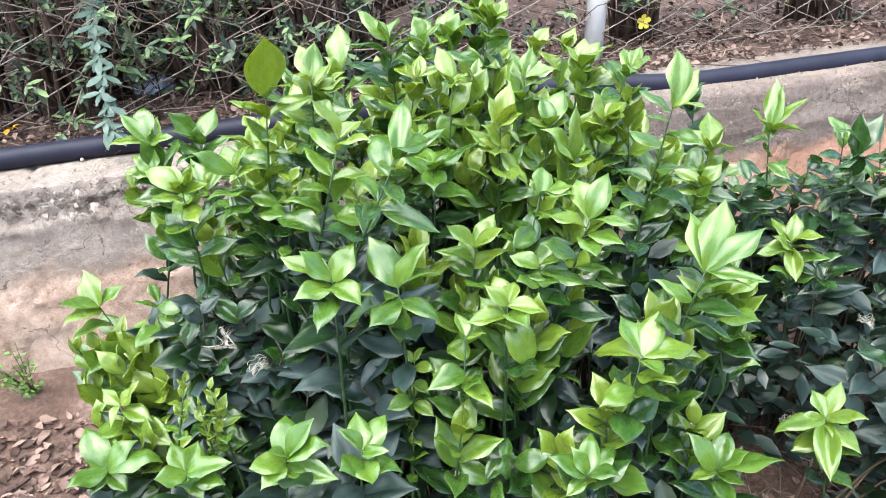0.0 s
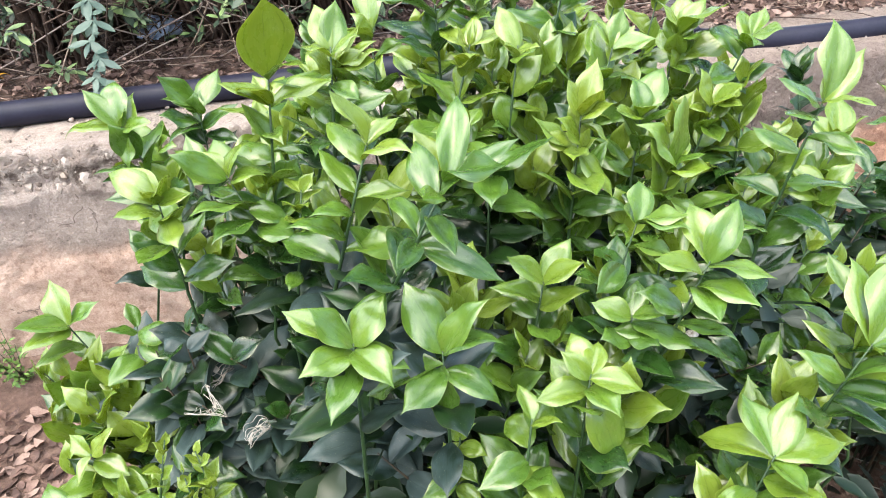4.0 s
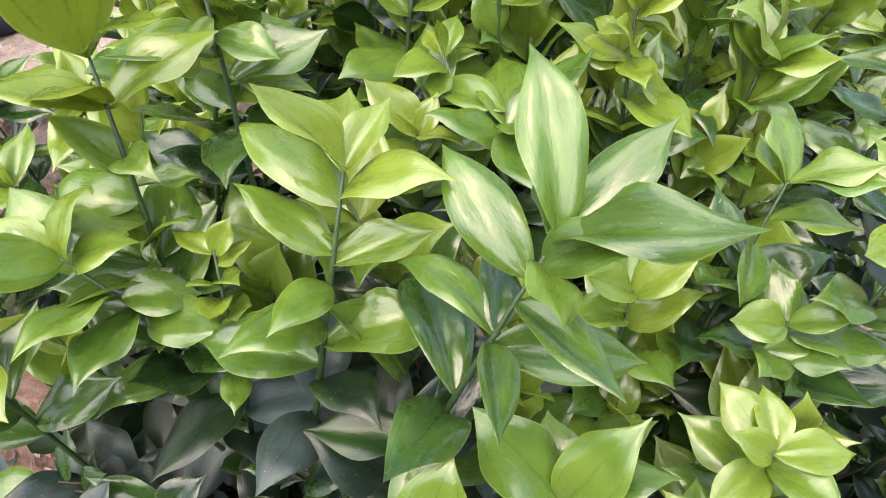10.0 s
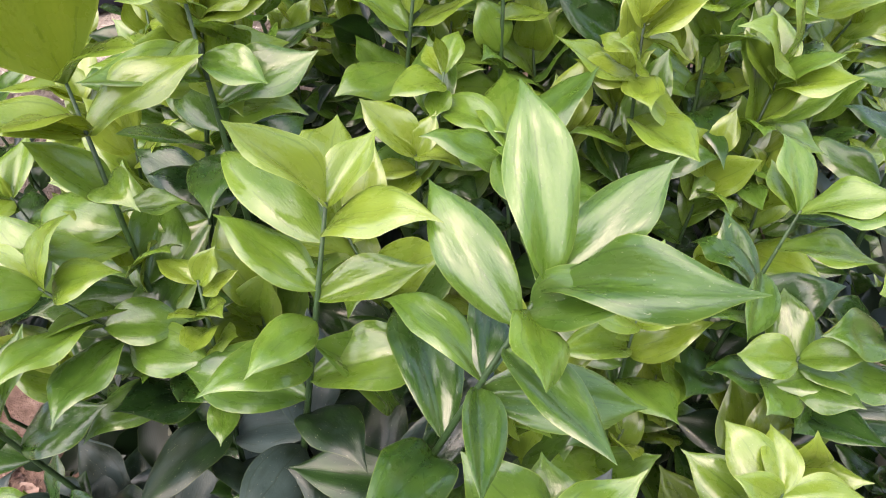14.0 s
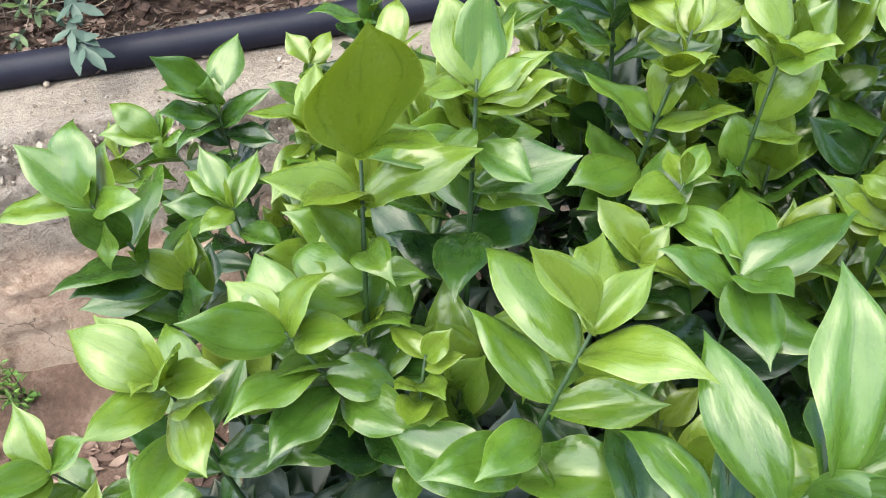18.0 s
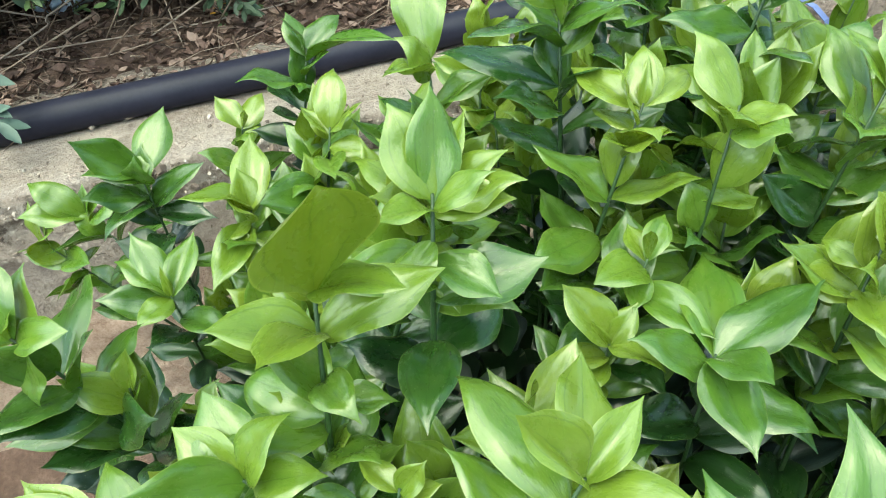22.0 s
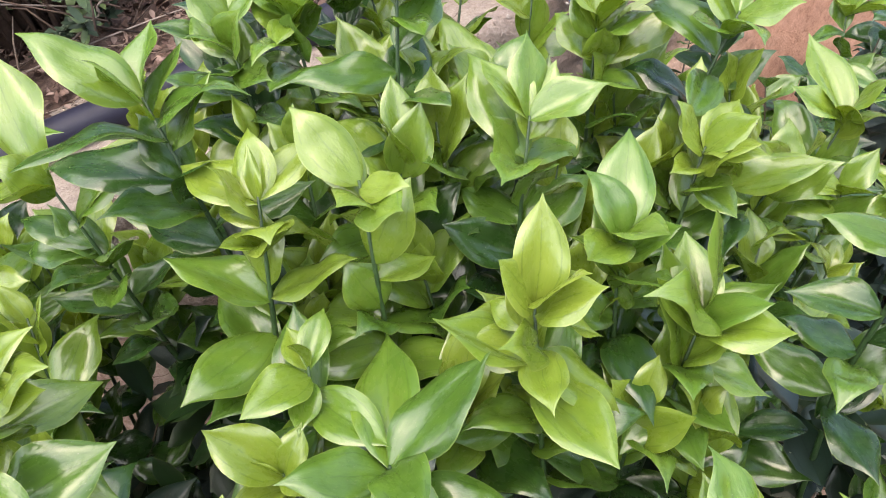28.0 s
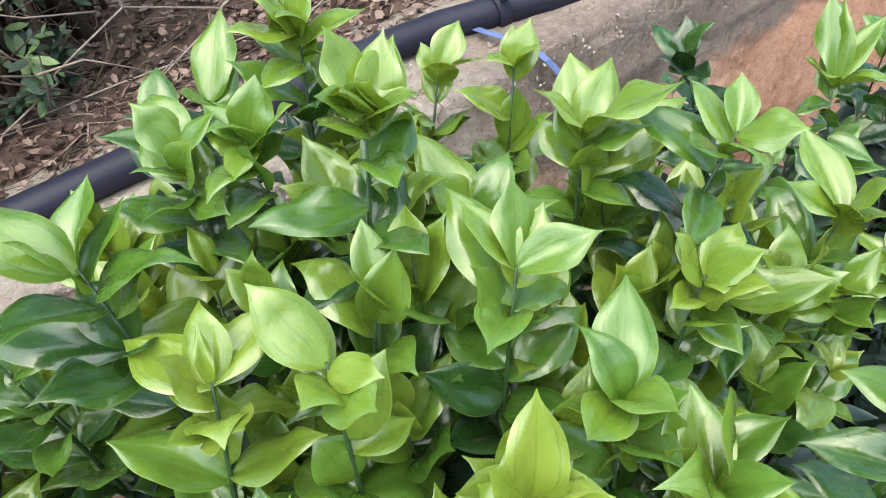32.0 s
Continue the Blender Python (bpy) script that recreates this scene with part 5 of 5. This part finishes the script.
tube(bm, [Vector((-0.01, -0.03, 0.03)), Vector((0, -0.036, 0.036)), Vector((0.01, -0.03, 0.03))], [0.005, 0.007, 0.005], 8)
part("screw_lug", bm, PIPE, clamp)

for k, (x, y, r) in enumerate(((-0.645, 0.158, 0.011), (-0.7, 0.15, 0.005), (-0.9, 0.14, 0.006), (-0.4, 0.15, 0.006), (-1.15, 0.12, 0.007))):
    bm = bmesh.new()
    bmesh.ops.create_icosphere(bm, subdivisions=2, radius=r)
    for v in bm.verts:
        v.co *= 1 + 0.3 * noise.noise(v.co * 90 + Vector((k, 0, 0)))
        v.co.z *= 0.8
    pebble = new("pebble", meshed("pebble", bm, STONE))
    pebble.matrix_world = SIDE @ Matrix.Translation((x, y, r * 0.75 + 0.003))
    tagged(pebble, "small pale pebble beside the pipe", "pebble", "pebbles on the wall")

snail = new("snail_shell")
snail.location = (0.195, 0.836, 0.728)
tagged(snail, "tiny banded snail shell on a shrub leaf", "snail shell")
bm = bmesh.new()
coil = [Vector((math.cos(a) * 0.0045 * (1 - a / 22), math.sin(a) * 0.0045 * (1 - a / 22), 0.0016 * a / 5)) for a in (0.5 * i for i in range(34))]
tube(bm, coil, [0.0032 * (1 - i / 40) for i in range(34)], 8)
part("coil", bm, SHELL, snail)


def dead_leaf(at, size, turn, seed):
    """A leaf eaten down to its pale veins, curled up among the dark ones."""
    rng = random.Random(seed)
    bm = bmesh.new()

    def spot(u, v):
        w = size * 0.32 * math.sin(math.pi * min(1, u * 0.94 + 0.03)) ** 0.8
        return Vector((v * w, (u - 0.5) * size, size * (0.2 * noise.noise((u * 3, v * 2, seed)) + 0.35 * v * v - 0.7 * (u - 0.4) ** 2)))

    for k in range(11):
        v = -1 + 0.2 * k
        stop = rng.uniform(0.6, 1.0)
        line = [spot(stop * i / 9, v + 0.1 * math.sin(i)) for i in range(10)]
        tube(bm, line, [0.0004] * 10, 4)
    for k in range(9):
        u, v = rng.uniform(0.15, 0.85), rng.uniform(-1, 0.5)
        tube(bm, [spot(u, v), spot(u + 0.05, v + 0.25), spot(u + 0.07, v + 0.5)], [0.00035] * 3, 4)
    for k in range(5):
        u, v = rng.uniform(0.1, 0.7), rng.uniform(-0.9, 0.6)
        bm.faces.new([bm.verts.new(spot(u + a, v + b)) for a, b in ((0, 0), (0.16, 0), (0.16, 0.3), (0, 0.3))])
    ob = new("dead_leaf", meshed("dead_leaf", bm, DEAD_LEAF))
    ob.matrix_world = pose(*at, chance.uniform(-30, 30), chance.uniform(-30, 30), turn)
    tagged(ob, "bleached dead leaf eaten down to its veins", "leaf", "dead leaves")


dead_leaf((-0.29, 0.77, 0.665), 0.055, 60, 1)
dead_leaf((-0.252, 0.78, 0.62), 0.034, 150, 2)
dead_leaf((-0.33, 0.88, 0.6), 0.045, 140, 6)
dead_leaf((-0.235, 0.92, 0.64), 0.035, 70, 3)
dead_leaf((0.62, 0.98, 0.35), 0.05, 20, 4)
dead_leaf((0.86, 1.2, 0.42), 0.04, 200, 5)

weed = new("weed")
weed.matrix_world = SIDE @ Matrix.Translation((-1.13, -0.05, -0.53))
tagged(weed, "small bright green weed at the wall's foot", "weed")
wild = random.Random(5)
for k in range(16):
    a, out, up = wild.uniform(0, 6.3), wild.uniform(0.02, 0.09), wild.uniform(0.04, 0.2)
    tip = Vector((math.cos(a) * out, -0.02 - abs(math.sin(a)) * out * 0.7, up))
    bm = bmesh.new()
    tube(bm, [Vector((0, 0, 0)), tip * 0.5 + Vector((0, 0, 0.01)), tip], [0.0012, 0.001, 0.0006], 4)
    stem = part("stem", bm, STEM, weed)
    bm = bmesh.new()
    for j in range(9):
        f = wild.uniform(0.35, 1.05)
        scatter(bm, tip * f + Vector((wild.gauss(0, 0.008), wild.gauss(0, 0.008), 0.004)), wild.uniform(0.01, 0.019), wild.uniform(0, 6.3), 0.6, wild)
    part("foliage", bm, WEED, weed)


# crumbled mortar along the wall's worn edge and on its top
def rubble(count, seed):
    rng = random.Random(seed)
    bm = bmesh.new()
    for k in range(count):
        x = rng.uniform(-1.9, 1.5)
        if k % 3:
            z = -abs(rng.gauss(0.03, 0.045))
            spot = Vector((x, 0.004 if z > -0.02 else -0.002, z))
        else:
            spot = Vector((x, rng.uniform(0.02, 0.14), 0.002))
        n = rng.uniform(0.001, 0.0035)
        turn = Euler((rng.uniform(0, 6), rng.uniform(0, 6), rng.uniform(0, 6))).to_matrix()
        v = [bm.verts.new(spot + turn @ Vector((a * n * rng.uniform(0.6, 1.1), b * n * rng.uniform(0.5, 0.9), c * n * rng.uniform(0.3, 0.7)))) for a in (-1, 1) for b in (-1, 1) for c in (-1, 1)]
        for f in ((0, 1, 3, 2), (4, 6, 7, 5), (0, 4, 5, 1), (2, 3, 7, 6), (0, 2, 6, 4), (1, 5, 7, 3)):
            bm.faces.new([v[i] for i in f])
    ob = new("mortar_crumbs", meshed("mortar_crumbs", bm, CRUMB, False))
    ob.matrix_world = SIDE
    tagged(ob, "pale crumbs of mortar on the wall's broken edge", "rubble", kind="stuff")


CRUMB = plain("mortar_crumb", [(0.25, (0.13, 0.095, 0.08)), (0.5, (0.24, 0.19, 0.165)), (0.75, (0.4, 0.34, 0.31))], 40, 0.9, island=0.6)
rubble(1100, 31)


def bedded_stones(count, seed):
    rng = random.Random(seed)
    bm = bmesh.new()
    ball = [v.normalized() for v in (Vector(p) for p in ((1, 0, 0), (-1, 0, 0), (0, 1, 0), (0, -1, 0), (0, 0, 1), (0, 0, -1), (1, 1, 1), (-1, 1, 1), (1, -1, 1), (-1, -1, 1), (1, 1, -1), (-1, 1, -1), (1, -1, -1), (-1, -1, -1)))]
    faces = [(0, 6, 8), (0, 8, 12), (0, 12, 10), (0, 10, 6), (1, 9, 7), (1, 13, 9), (1, 11, 13), (1, 7, 11), (2, 7, 6), (2, 11, 7), (2, 10, 11), (2, 6, 10), (3, 8, 9), (3, 9, 13), (3, 13, 12), (3, 12, 8), (4, 6, 7), (4, 7, 9), (4, 9, 8), (4, 8, 6), (5, 12, 13), (5, 13, 11), (5, 11, 10), (5, 10, 12)]
    for k in range(count):
        x, z = rng.uniform(-1.9, 0.2), -0.012 - 0.075 * rng.random()
        n = rng.uniform(0.003, 0.009) if k % 6 else rng.uniform(0.009, 0.016)
        turn = Euler((rng.uniform(0, 6), rng.uniform(0, 6), rng.uniform(0, 6))).to_matrix()
        spot = Vector((x, wall_front(x, z) + 0.003, z))
        v = [bm.verts.new(spot + turn @ Vector((p.x * n * rng.uniform(0.8, 1.2), p.y * n * rng.uniform(0.6, 0.9), p.z * n * rng.uniform(0.5, 0.8)))) for p in ball]
        for f in faces:
            bm.faces.new([v[i] for i in f])
    ob = new("bedded_stones", meshed("bedded_stones", bm, CRUMB, False))
    ob.matrix_world = SIDE
    tagged(ob, "small stones bedded in the wall's broken mortar band", "stones", kind="stuff")


bedded_stones(400, 12)
